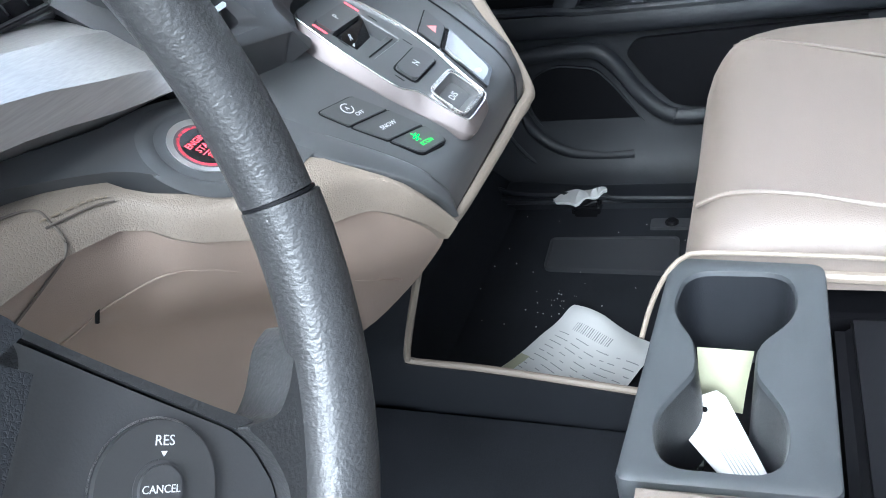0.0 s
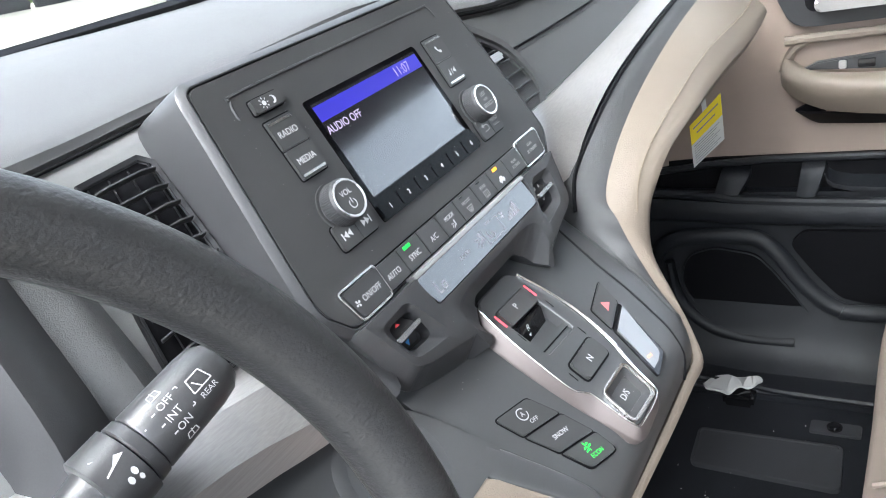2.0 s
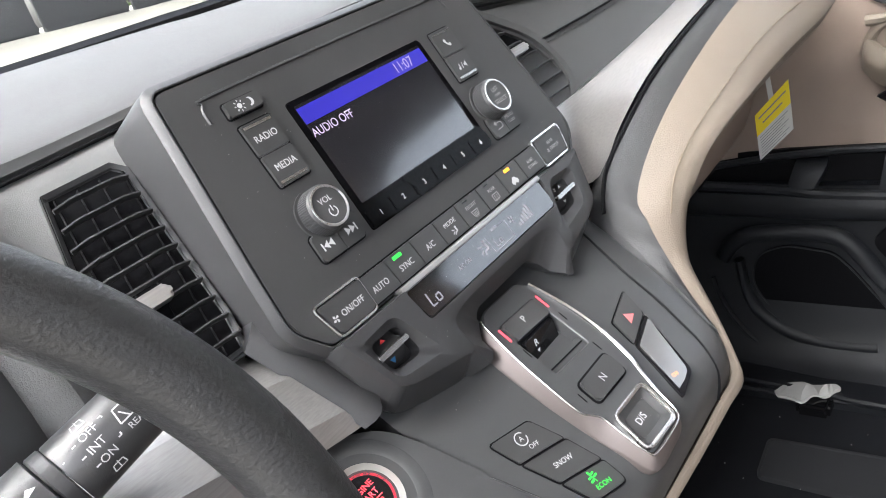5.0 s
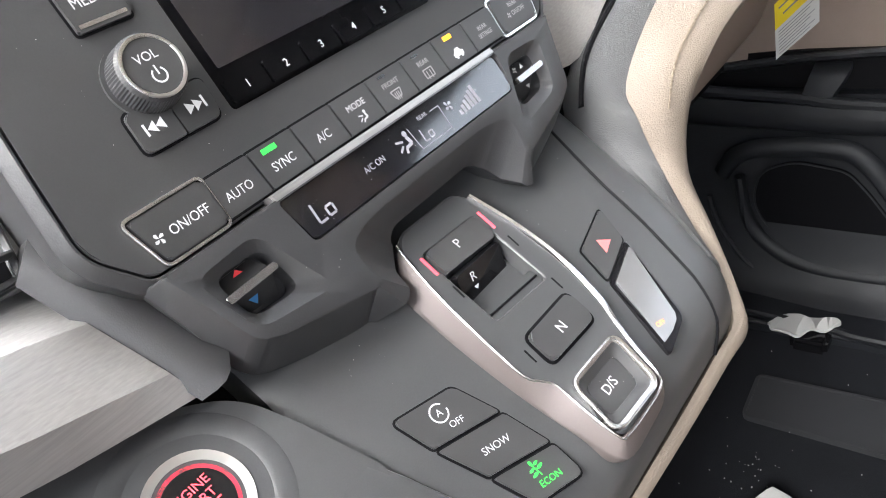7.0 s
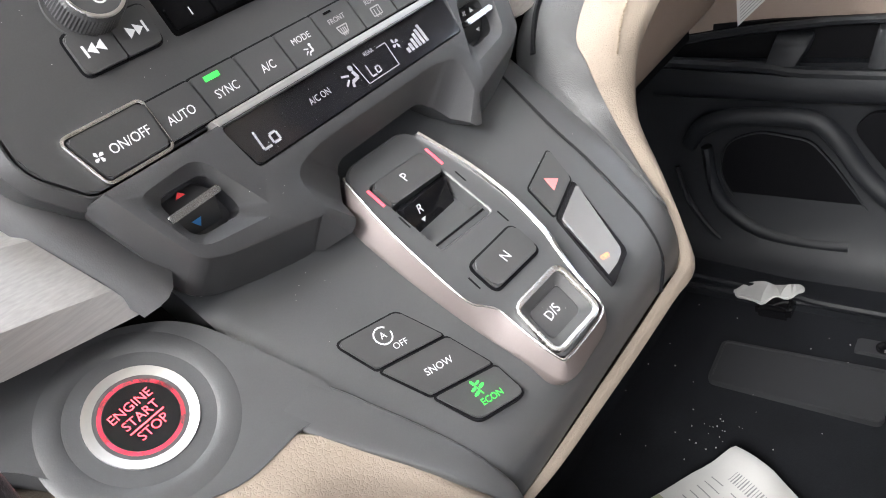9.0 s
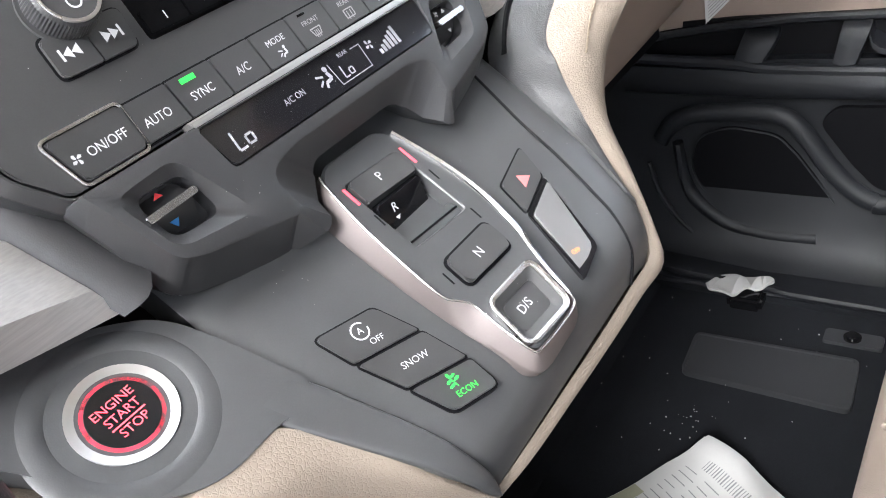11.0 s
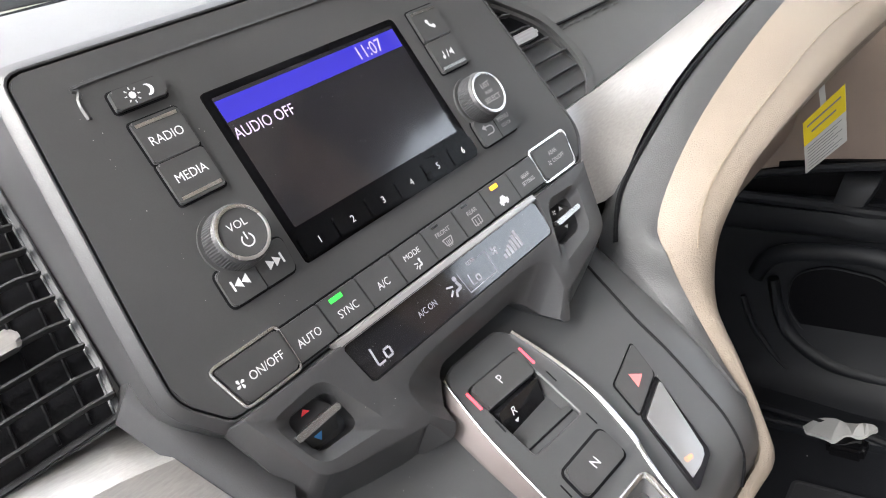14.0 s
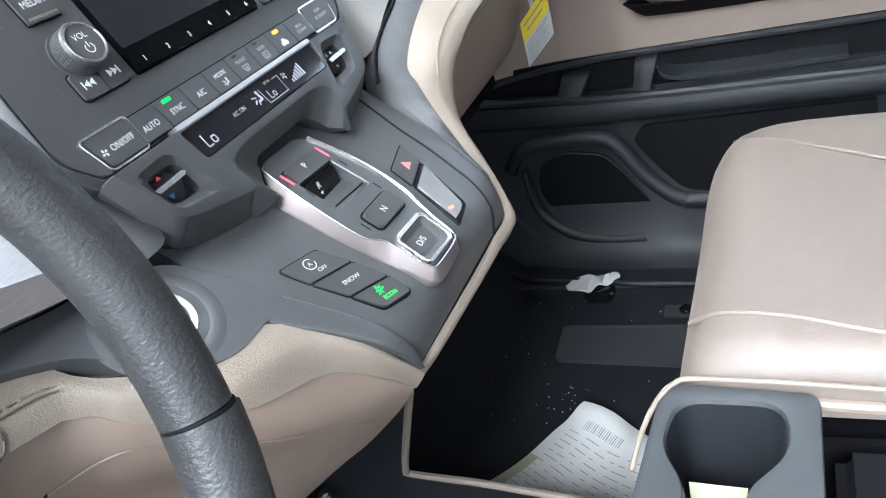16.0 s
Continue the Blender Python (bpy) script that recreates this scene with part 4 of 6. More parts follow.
SKIRT = [((-18.6, 16), (-28, 48)), ((-20, 12), (-30.5, 42)), ((-24.4, -9), (-31.8, 22)), ((-27, -31.5), (-31.8, 2)), ((-28, -50.4), (-31, -14)), ((-24.8, -56.6), (-30.2, -22)), ((-22.4, -61.4), (-29.4, -28)), ((-23, -74), (-27.9, -39)), ((-22.5, -88), (-26.3, -49.5)), ((-19, -90.4), (-20.4, -54.3)), ((-6, -91.2), (-5.3, -54.3)), ((6, -91), (7, -53.5)), ((10.5, -88), (14, -49.5)), ((14, -76), (19.5, -41)), ((18.5, -64), (22.5, -29)), ((22.5, -55), (26.5, -14)), ((27, -33), (30.5, 10)), ((27, -12), (30, 31)), ((23.5, 12), (26, 56))]
inner, outer = [ms(*a, 0.5) for a, b in SKIRT], [mc(*b, 0.2) for a, b in SKIRT]
lip = [ms(a[0] * 1.02 - 0.1, a[1] - (0.6 if a[1] < -86 else 0), 0.55) for a, b in SKIRT]
mid = [a.lerp(b, 0.9) + Vector((0, -0.2, 0.5)) for a, b in zip(lip, outer)]
part("metal_skirt", sheet([inner, lip, mid, outer], back=(0, 3, -3), nu=3, nv=1), M_PLATE, shifter, "champagne metal skirt round the shift keys", 28)
edge = spline(lip, 4)
part("metal_edge", tube(edge, [0.45 + 0.75 * max(0.0, min(1.0, (i - 48) / 10)) for i in range(len(edge))], 6), M_CHROME, shifter, "bright metal edge")
k = part("shift_key", prism(rounded([(-14.2, 6.2), (16.6, 4.3), (14.8, -7.8), (-15.2, -5.4)], [2.2, 2.2, 1, 1]), -9, 1.6, 1.2, MS), M_BUTTON, shifter, "park key")
words("print", "P", 4.2, -0.6, 0.2, 1.65, MS, M_INK, k)
MR2 = MS @ Matrix.Translation((0, -13.2 * MM, -5.0 * MM)) @ Matrix.Rotation(radians(44), 4, 'X')
k = part("shift_key", prism(rounded([(-14.6, -9), (13.6, -10), (14.2, 6.2), (-13.8, 7.2)], 1.0), -2, 1.4, 0.6, MR2), M_GLOSS, shifter, "sloping reverse key")
words("print", "R", 4.0, -5.4, 2.6, 1.5, MR2, M_INK, k)
marks("pull_mark", [[(-7.0, -1.2), (-4.2, -1.2), (-5.6, -3.0)]], 1.45, MR2, M_INK, k)
part("key_lip", prism(rounded([(-15.6, -24.5), (15.0, -26.5), (14.8, -33.4), (-16.2, -30.4)], 0.8), -12, -2.2, 0.8, MS), M_CONSOLE, shifter)
part("key_lip_groove", tube([ms(-15.6, -27.4, -2.1), ms(14.6, -29.8, -2.1)], 0.5, 6), M_DARK, shifter)
k = part("shift_key", prism(rounded([(-15, -42.6), (14.3, -43.2), (13, -57.3), (-16.2, -55.8)], 3), -2, 2.0, 0.8, MS), M_BUTTON, shifter, "neutral key")
part("key_gap", prism(grow(rounded([(-15, -42.6), (14.3, -43.2), (13, -57.3), (-16.2, -55.8)], 3), 1.2), -1, 0.4, 0, MS), M_DARK, shifter)
words("print", "N", 4.2, -1.5, -50.0, 2.05, MS, M_INK, k)
o = rounded(DS, 4.5, 5)
part("key_frame", band(grow(o, 1.3), grow(o, -0.9), -2, 2.8, 0.8, MS, 1.8), M_CHROME, shifter, "bright metal frame round the drive key")
dish = rounded(grow(DS, -4.6), 3.0, 5)
part("key_dish", band(grow(o, -0.8), dish, -5, 1.2, 0.4, MS, -1.6), M_BUTTON, shifter, "sloping sides of the dished key")
k = part("shift_key", prism(grow(dish, 0.2), -5, -1.6, 0.3, MS), M_BUTTON, shifter, "dished drive key")
words("print", "D/S", 4.0, -6.2, -76.6, -1.54, MS, M_INK, k)
for uu, v0, v1 in ((-16.4, 6, -3), (20, 4.5, -5)):
    marks("red_lamp", [bar(uu, v0, uu - 0.8, v1, 1.3)], 0.05, MS, M_RED, shifter, "lit red lamp")
for uu, v in ((20, -14), (-17, -13), (16.5, -38), (-19.4, -48)):
    marks("slot_mark", [bar(uu, v + 3, uu - 0.6, v - 3, 0.8)], 0.05, MS, M_DARK, shifter)

# ---- dashboard ----
dash = thing("dashboard", "charcoal dashboard with silver trim and cream stitched padding", "dashboard", (0, 100, 560))
top = [[(-700, 110, 640), (-330, 90, 668), (-230, 114, 648), (-160, 120, 646), (-104, 120, 648), (0, 114, 654), (98, 112, 655), (150, 110, 632), (260, 100, 618), (420, 96, 618), (700, 96, 618)],
       [(-700, 140, 660), (-330, 120, 682), (-230, 138, 664), (-160, 142, 658), (-104, 142, 658), (0, 137, 662), (98, 132, 662), (150, 124, 645), (260, 116, 632), (420, 112, 632), (700, 112, 632)],
       [(-700, 300, 676), (-330, 300, 690), (-230, 290, 686), (-160, 290, 680), (-104, 290, 678), (0, 290, 676), (98, 290, 674), (150, 290, 668), (260, 290, 664), (420, 290, 664), (700, 290, 664)],
       [(-700, 470, 668), (-330, 515, 674), (-230, 520, 674), (-160, 525, 674), (-104, 525, 674), (0, 525, 674), (98, 525, 672), (150, 525, 670), (260, 520, 668), (420, 510, 668), (700, 470, 666)]]
part("dash_top", sheet(top, back=(0, 2, -4), nu=3, nv=4), M_DASH, dash, "soft charcoal dashboard skin")
MV = plane_frame((-150, 54, 547), 55)
part("fascia_left", sheet([[(-420, 40, 545), (-200, 54, 546), (-112, 54, 546)], [(-420, 80, 610), (-200, 88, 596), (-112, 88, 596)], [(-420, 90, 636), (-200, 109, 628), (-106, 110, 629)], [(-420, 96, 644), (-200, 115, 638), (-104, 116, 640)], [(-420, 108, 648), (-200, 121, 643.5), (-100, 122, 645.5)]], back=(0, 14, -8)), M_FASCIA, dash, "grey fascia round the air vent")
part("fascia_groove", tube(spline([(-235, 112, 647), (-200, 118.4, 643.5), (-160, 119.2, 643.2), (-104, 119.6, 645), (-96, 119.6, 645.4)], 6), 1.1, 6), M_DARK, dash)
vent = thing("air_vent", "black louvred air vent with a silver tab", "air vent", (-150, 60, 580), group="air vents")
VL = [(-26, 3), (24, 3), (28, 20), (37, 98), (33, 102), (2, 101), (-17, 40)]
part("vent_frame", band(grow(VL, 3.0), VL, 0, 4.0, 0.8, MV, 2.0), M_HOUSE, vent)
# shallow plate; its black replaces the shade of a deep duct
part("vent_well", prism(VL, -2, 1.2, 0, MV), M_DARK, vent)
for i in range(10):
    v = 8 + i * 9.6
    a, b = -27 + v * 0.28, 26 + v * 0.10
    part("slat", tube([(a, v, 4.5), (a + 8, v + 0.6, 6.5), (b - 8, v + 0.6, 6.5), (b, v, 4.5)], 0.85, 6, m=MV, squash=2.4), M_HOUSE, vent)
for i in range(4):
    uu = -16 + i * 11
    part("vane", tube([(uu, 4, 1.7), (uu + 20, 100, 1.7)], 0.7, 6, m=MV), M_DARK, vent)
part("vent_tab", prism(rounded(rect(-10, 36, 14, 43), 2.5), 5, 11, 1.8, MV), M_SILVER, vent, "silver adjusting tab")
part("silver_trim", sheet([[(-420, 58, 572), (-220, 58, 557), (-150, 56, 548), (-126, 53, 542)], [(-420, 40, 566), (-220, 38, 551), (-150, 36, 541), (-121, 35, 534)], [(-420, 24, 556), (-220, 20, 539), (-150, 17, 524), (-113.5, 18, 514)], [(-420, 24, 546), (-220, 19, 525), (-150, 16, 511), (-110, 14, 504)], [(-420, 52, 535), (-220, 50, 514), (-150, 48, 500), (-108, 46, 496)]], back=(0, 12, 4), nv=1), M_SILVER, dash, "brushed silver trim bar", 16)
part("side_cheek", sheet([[(-128, 50, 549), (-120, 31, 526.5), (-111.5, 12, 503.5)], [(-118, 50, 560), (-110, 30, 534), (-100, 10, 507)], [(-100, 66, 570), (-92, 50, 542), (-84, 34, 515)]], back=(4, 10, 0)), M_HOUSE, dash, "charcoal cheek beside the centre stack")
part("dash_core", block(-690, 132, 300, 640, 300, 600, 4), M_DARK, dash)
# black sheet added under the silver trim to paint the shaded gap
part("trim_shade_sheet", sheet([[(-420, 60, 500), (-200, 60, 500), (-90, 55, 498)], [(-420, 60, 530), (-200, 60, 530), (-90, 60, 530)]], back=(0, 8, 0)), M_DARK, dash)

GR = [(95, -60, 434), (103, -40, 451), (112, -10, 474), (124, 12, 491), (148, 19, 508), (185, 18, 526), (250, 16, 548), (366, 14, 566), (520, 12, 580), (600, 12, 584)]
CR = [(100, -62, 420), (109, -46, 441), (115, -30, 468), (119, -20, 489), (140, -6, 498), (185, -3, 520), (260, 0, 538), (366, 0, 556), (503, 0, 568), (600, 0, 574)]
part("grey_trim", sheet([GR, [((a[0] + b[0]) / 2, (a[1] + b[1]) / 2 - 1.0, (a[2] + b[2]) / 2 + 1.5) for a, b in zip(GR, CR)], CR], back=(0, 10, -6), nu=4, nv=3), M_FASCIADARK, dash, "charcoal trim strip")
part("trim_line", tube(spline([(x, y - 0.5, z + 0.5) for x, y, z in GR[3:]], 5), 1.6, 6), M_DARK, dash)
part("silver_trim", sheet([[(130, 36, 506), (152, 24, 507), (187, 20, 530), (252, 18, 551), (366, 16, 568), (520, 14, 582), (600, 14, 586)], [(130, 46, 530), (156, 38, 532), (192, 34, 544), (255, 34, 556), (366, 34, 569), (520, 33, 584), (600, 33, 588)], [(130, 52, 552), (160, 50, 554), (200, 50, 555), (260, 50, 558), (366, 50, 566), (520, 50, 582), (600, 50, 588)]], back=(0, 10, -4), nu=4, nv=3), M_SILVER, dash, "brushed silver trim band")
part("fascia_right", sheet([[(110, 52, 550), (160, 53, 553), (260, 53, 557), (366, 53, 565), (520, 53, 581), (690, 53, 590)], [(110, 74, 590), (160, 76, 588), (260, 78, 588), (366, 80, 592), (520, 80, 600), (690, 80, 606)], [(110, 100, 640), (160, 104, 626), (260, 100, 615), (366, 96, 616), (520, 96, 618), (690, 96, 618)]], back=(0, 12, -4)), M_FASCIADARK, dash, "charcoal stitched fascia")
part("fascia_seam", tube(spline([(150, 108.5, 632), (260, 98, 618.5), (420, 94.5, 618.5), (690, 94.5, 618.5)], 6), 1.8, 6), M_DARK, dash)
bm = bmesh.new()
SEAMR = spline([(205, 79, 591.5), (226, 79, 591), (318, 77.5, 590.5), (438, 77, 592), (690, 78, 602)], 14)
tube(SEAMR, 1.0, 6, bm=bm)
part("fascia_groove", bm, M_DARK, dash)
bm = bmesh.new()
for i in range(0, len(SEAMR) - 2, 2):
    tube([SEAMR[i] + Vector((0, -2.2, -3.4)), SEAMR[i].lerp(SEAMR[i + 1], 0.8) + Vector((0, -2.2, -3.4))], 0.45, 5, bm=bm)
part("stitching", bm, M_HOUSE, dash, "dark stitching along the fascia")
MW = plane_frame((160, 58, 550), 62)
vent2 = thing("air_vent", "black louvred air vent beside the screen", "air vent", (160, 70, 590), group="air vents")
VR = rounded([(-48, 2), (20, 0), (38, 16), (30, 48), (-14, 82), (-52, 86)], [3, 8, 14, 16, 10, 3], 4)
part("vent_frame", band(grow(VR, 10), VR, -6, 8.0, 2.5, MW, 6.5), M_FASCIADARK, vent2)
# again a shallow black plate for the shaded depth behind the slats
part("vent_well", prism(VR, -4, 1.4, 0, MW), M_DARK, vent2)
for i in range(7):
    v = 8 + i * 11
    b = 36 - max(0, v - 30) * 0.85
    part("slat", tube([(-50, v, 4.0), (-42, v + 0.5, 5.8), (b - 8, v + 0.5, 5.8), (b, v, 4.0)], 0.8, 6, m=MW, squash=2.2), M_HOUSE, vent2)
part("vent_tab", prism(rounded(rect(-8, 44, 16, 50), 2), 4, 9.5, 1.6, MW), M_SILVER, vent2, "silver adjusting tab")

CREAM = [[(-63, -67, 399), (-63, -68, 398), (-62, -68, 396), (-60, -64, 394)], [(-40, -69, 401), (-40, -71, 399.5), (-40, -71, 396), (-38, -62, 392)], [(-10, -69.5, 401), (-10, -72, 399.5), (-10, -72, 395.5), (-8, -61, 391)], [(30, -70, 401), (30, -73, 399.5), (30, -73, 395), (30, -60, 390)], [(66, -70, 401.5), (67, -73, 399.5), (68, -73, 394), (64, -58, 388)], [(92, -69, 402), (95, -73, 399), (97, -72, 392), (88, -55, 386)],
         [(100, -61, 418), (105, -66, 414), (108, -62, 404), (101, -45, 396)], [(109, -46, 441), (116, -52, 436), (122, -48, 426), (115, -25, 415)], [(115, -30, 467), (123, -37, 463), (133, -34, 452), (130, 0, 440)],
         [(120, -20, 488), (133, -29, 487), (152, -30, 476), (160, 10, 455)], [(140, -6, 498), (156, -25, 502), (178, -30, 490), (190, 20, 465)], [(185, -3, 520), (195, -24, 514), (215, -31, 502), (230, 30, 475)],
         [(260, 0, 538), (268, -24, 524), (280, -32, 506), (300, 40, 480)], [(366, 0, 556), (370, -26, 534), (380, -34, 508), (390, 40, 485)], [(503, 0, 568), (505, -28, 532), (508, -36, 506), (510, 40, 485)], [(590, 0, 573), (592, -24, 534), (592, -32, 508), (590, 40, 490)]]
part("cream_pad", sheet(CREAM, nu=4, nv=4, back=(0, 4, -6)), M_CREAM, dash, "cream leatherette padding with a stitched edge")
line = spline([(x, y - 0.6, z + 0.8) for x, y, z in [c[1] for c in CREAM[9:]]], 40)
bm = bmesh.new()
for i in range(0, len(line) - 2, 3):
    tube([line[i], line[i].lerp(line[i + 2], 0.9)], 0.55, 5, bm=bm)
part("stitching", bm, M_STITCH, dash, "tan stitching")
part("glovebox_lid", sheet([[(150, 35, 466), (300, 42, 478), (592, 42, 486)], [(160, 45, 430), (300, 55, 430), (600, 55, 440)], [(170, 90, 350), (300, 95, 345), (610, 95, 350)], [(175, 180, 320), (300, 190, 315), (615, 190, 318)]], back=(0, 12, 0)), M_TAN, dash, "tan lower dashboard with the glovebox")

TANR = [[(-420, 40, 513), (-200, 33, 500), (-165, 6, 482), (-140, -23, 465), (-104, -28, 462), (-83, -58, 435), (-62, -70, 400)],
        [(-420, 20, 482), (-205, 16, 480), (-165, -6, 458), (-135, -30, 440), (-100, -46, 430), (-78, -60, 408), (-60, -62, 386)],
        [(-420, 40, 440), (-215, 32, 450), (-165, 18, 425), (-120, -14, 404), (-82, -34, 386), (-62, -42, 376), (-46, -46, 367)],
        [(-420, 70, 400), (-210, 60, 420), (-160, 58, 390), (-100, 36, 358), (-56, 18, 332), (-30, 8, 318), (-8, 4, 307)],
        [(-420, 90, 300), (-200, 92, 320), (-140, 92, 290), (-80, 92, 250), (-40, 84, 250), (-20, 74, 252), (0, 56, 260)],
        [(-420, 150, 180), (-200, 180, 180), (-140, 180, 170), (-80, 175, 165), (-30, 170, 165), (10, 168, 168), (58, 165, 170)]]
part("knee_roll", sheet([TANR[0], [(x, y - 4, z + 3) for x, y, z in [tuple((a + b) / 2 for a, b in zip(p, q)) for p, q in zip(TANR[0], TANR[1])]], TANR[1]], nu=4, nv=4, back=(0, 14, 0)), M_CREAM, dash, "cream leatherette roll above the knees")
part("knee_panel", sheet([[(x, y + 1.5, z + 2) for x, y, z in TANR[1]]] + TANR[2:], nu=4, nv=4, back=(0, 14, 0)), M_TAN, dash, "tan moulded knee panel")
part("knee_crease", tube(spline([(-230, 52, 438), (-206, 40, 440), (-188, 27, 445), (-165, 5, 444), (-120, -14, 404), (-78, -15, 371), (-48, -19, 348)], 8), 0.5, 6), M_TAN, dash)
part("knee_slot", tube([(-194, 31, 447), (-196, 33.5, 440)], 1.0, 6), M_DARK, dash)
part("bolster_seam", tube(spline([(-240, 33, 506), (-202, 27.5, 498), (-200.5, 19, 491.5), (-203, 15.8, 482), (-213.5, 19.6, 475.5), (-245, 24, 466)], 8), 0.6, 6), M_GREYSEAM, dash, "dark seam round the bolster")
SEAM = spline([(-177, 12, 486.3), (-184.6, 15.2, 488.7), (-203.5, 18.8, 492)], 12)
part("roll_seam", tube(SEAM, 0.45, 6), M_GREYSEAM, dash, "dark seam across the roll")
bm = bmesh.new()
for i in range(0, len(SEAM) - 2, 3):
    tube([SEAM[i] + Vector((-1, 1.8, 2.6)), SEAM[i].lerp(SEAM[i + 2], 0.9) + Vector((-1, 1.8, 2.6))], 0.5, 5, bm=bm)
part("stitching", bm, M_STITCH, dash, "tan stitching")
part("console_side", sheet([[(62, 30, 284), (62, 90, 230), (62, 165, 172), (62, 300, 60)], [(78, 62, 205), (78, 110, 160), (78, 190, 110), (78, 300, 30)], [(82, 84, 148), (82, 130, 100), (82, 200, 40), (82, 300, -10)], [(86, 90, 0), (86, 140, 0), (86, 220, 0), (86, 300, -10)]], back=(6, 0, 0)), M_DOORBLACK, dash, "dark side panel under the console")
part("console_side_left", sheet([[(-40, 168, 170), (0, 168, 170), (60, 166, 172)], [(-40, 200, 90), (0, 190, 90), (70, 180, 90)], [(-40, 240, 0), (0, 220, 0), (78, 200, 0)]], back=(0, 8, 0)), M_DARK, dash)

MK = plane_frame((62, 168, 124), 78)
part("socket_panel", prism(rounded(rect(-16, -14, 12, 12), 3), -2, 1.5, 0.6, MK), M_DOORBLACK, dash, "small black panel with white print")
marks("print", [bar(-10 + i * 0.6, 6 - i * 2.2, 2 + (i % 2) * 3, 6 - i * 2.2, 0.8) for i in range(6)], 1.6, MK, M_INK, dash)

# cluster binnacle behind the wheel
cl = thing("instrument_cluster", "dark instrument binnacle with a leather-grained surround", "instrument cluster", (-300, 100, 600))
part("column_strip", sheet([[(-178, 112, 655), (-190, 106, 662), (-206, 100, 664)], [(-180, 86, 610), (-192, 76, 616), (-206, 80, 618)], [(-180, 60, 560), (-194, 46, 562), (-208, 56, 564)], [(-182, 50, 530), (-200, 34, 528), (-214, 46, 530)]], back=(-4, 12, -4)), M_DASH, cl, "leather-grained strip beside the vent")
part("binnacle_rim", sheet([[(-206, 100, 664), (-226, 92, 666), (-250, 110, 655)], [(-206, 80, 618), (-228, 68, 616), (-246, 96, 612)], [(-208, 56, 564), (-234, 42, 560), (-250, 80, 566)], [(-214, 46, 530), (-250, 32, 522), (-270, 80, 535)]], back=(-3, 10, -3)), M_HOUSE, cl, "charcoal rim of the binnacle")
part("binnacle_well", sheet([[(-240, 96, 660), (-300, 100, 662), (-460, 100, 662)], [(-246, 150, 610), (-300, 160, 610), (-460, 160, 610)], [(-250, 110, 530), (-300, 110, 525), (-460, 110, 525)]], back=(0, 10, 0)), M_GLOSS, cl, "dark instrument glass")
part("dial_ring", tube([(-345 + 62 * math.cos(a), 142 + 8 * math.sin(a), 588 + 62 * math.sin(a)) for a in [i * math.pi / 24 for i in range(48)]], 1.6, 6, closed=True), M_CHROME, cl, "thin bright dial ring")

# ---- steering wheel ----
wheel = thing("steering_wheel", "black leather steering wheel with grained rim and dark spokes", "steering wheel", (-362, -50, 537))
_el, _yw = 0.274, -0.086
_n = Vector((math.sin(_yw) * math.cos(_el), -math.cos(_yw) * math.cos(_el), math.sin(_el)))
_u = Vector((math.cos(_yw), math.sin(_yw), 0))
_v = _n.cross(_u)
WH = Matrix.Translation(Vector((-362, -50, 537)) * MM) @ Matrix((_u, _v, _n)).transposed().to_4x4()


def ring_part(a0, a1, rr, mat, name, swell=0.0, label=""):
    n = max(4, int((a1 - a0) / 2))
    q, rad = [], []
    for i in range(n + 1):
        a = radians(a0 + (a1 - a0) * i / n)
        q.append(((162.9 + rr) * math.cos(a), (162.9 + rr) * math.sin(a), 0))
        rad.append(rr)
    part(name, tube(q, rad, 20, m=WH), mat, wheel, label)


ring_part(-13.7, 193.7, 12.0, M_WHEEL, "rim", label="grained black leather rim")
ring_part(-80, -14.3, 13.0, M_WHEEL, "rim_grip", label="black leather thumb grip")
ring_part(193.7 - 347.4 + 0.6, -80.6, 12.0, M_WHEEL, "rim", label="grained black leather rim")
ring_part(166.3 + 0.3 + 28, 206.0, 12.8, M_WHEEL, "rim_grip", label="black leather thumb grip")
for a in (-14, -80.3):
    c = (175.5 * math.cos(radians(a)), 175.5 * math.sin(radians(a)))
    t = Vector((-math.sin(radians(a)), math.cos(radians(a)))) * 0.5
    part("rim_seam", tube([(c[0] - t.x, c[1] - t.y, 0), (c[0] + t.x, c[1] + t.y, 0)], 12.2, 20, m=WH), M_DARK, wheel)
# the wheel is turned to the right
WR = WH @ Matrix.Rotation(radians(-47), 4, 'Z')
# hub takes the darker door black, painting in the shadowed gap beside the spoke
part("hub_pad", prism(rounded([(-76, 46), (70, 50), (78, 42), (72, 0), (56, -60), (0, -80), (-56, -60), (-80, 0)], [20, 10, 6, 20, 20, 20, 20, 20], 5), -46, 2, 8, WR, seg=4), M_DOORBLACK, wheel, "black hub cover, darkened further for the shadowed gap")
s = part("spoke", prism(rounded([(62, 49.5), (82, 43), (100, 37), (122, 30), (138, 25), (146, 20), (154, 10), (156.5, 4), (156, -20), (143, -26), (110, -30), (60, -46)], [4, 8, 8, 8, 6, 8, 8, 4, 6, 14, 10, 4], 5), -32, -7, 2.0, WR, seg=4), M_WHEELSMOOTH, wheel, "black spoke with switches")
part("spoke_lip", prism(rounded([(62, 54), (82, 46.2), (100, 40.4), (122, 34), (136, 30), (146, 27.6), (141, 24.6), (122, 31), (100, 38), (82, 44), (62, 50.6)], [1, 8, 8, 8, 8, 1, 1, 8, 8, 8, 1], 4), -30, -5.6, 1.4, WR, seg=3), M_WHEEL, wheel, "leather-wrapped lip along the spoke")
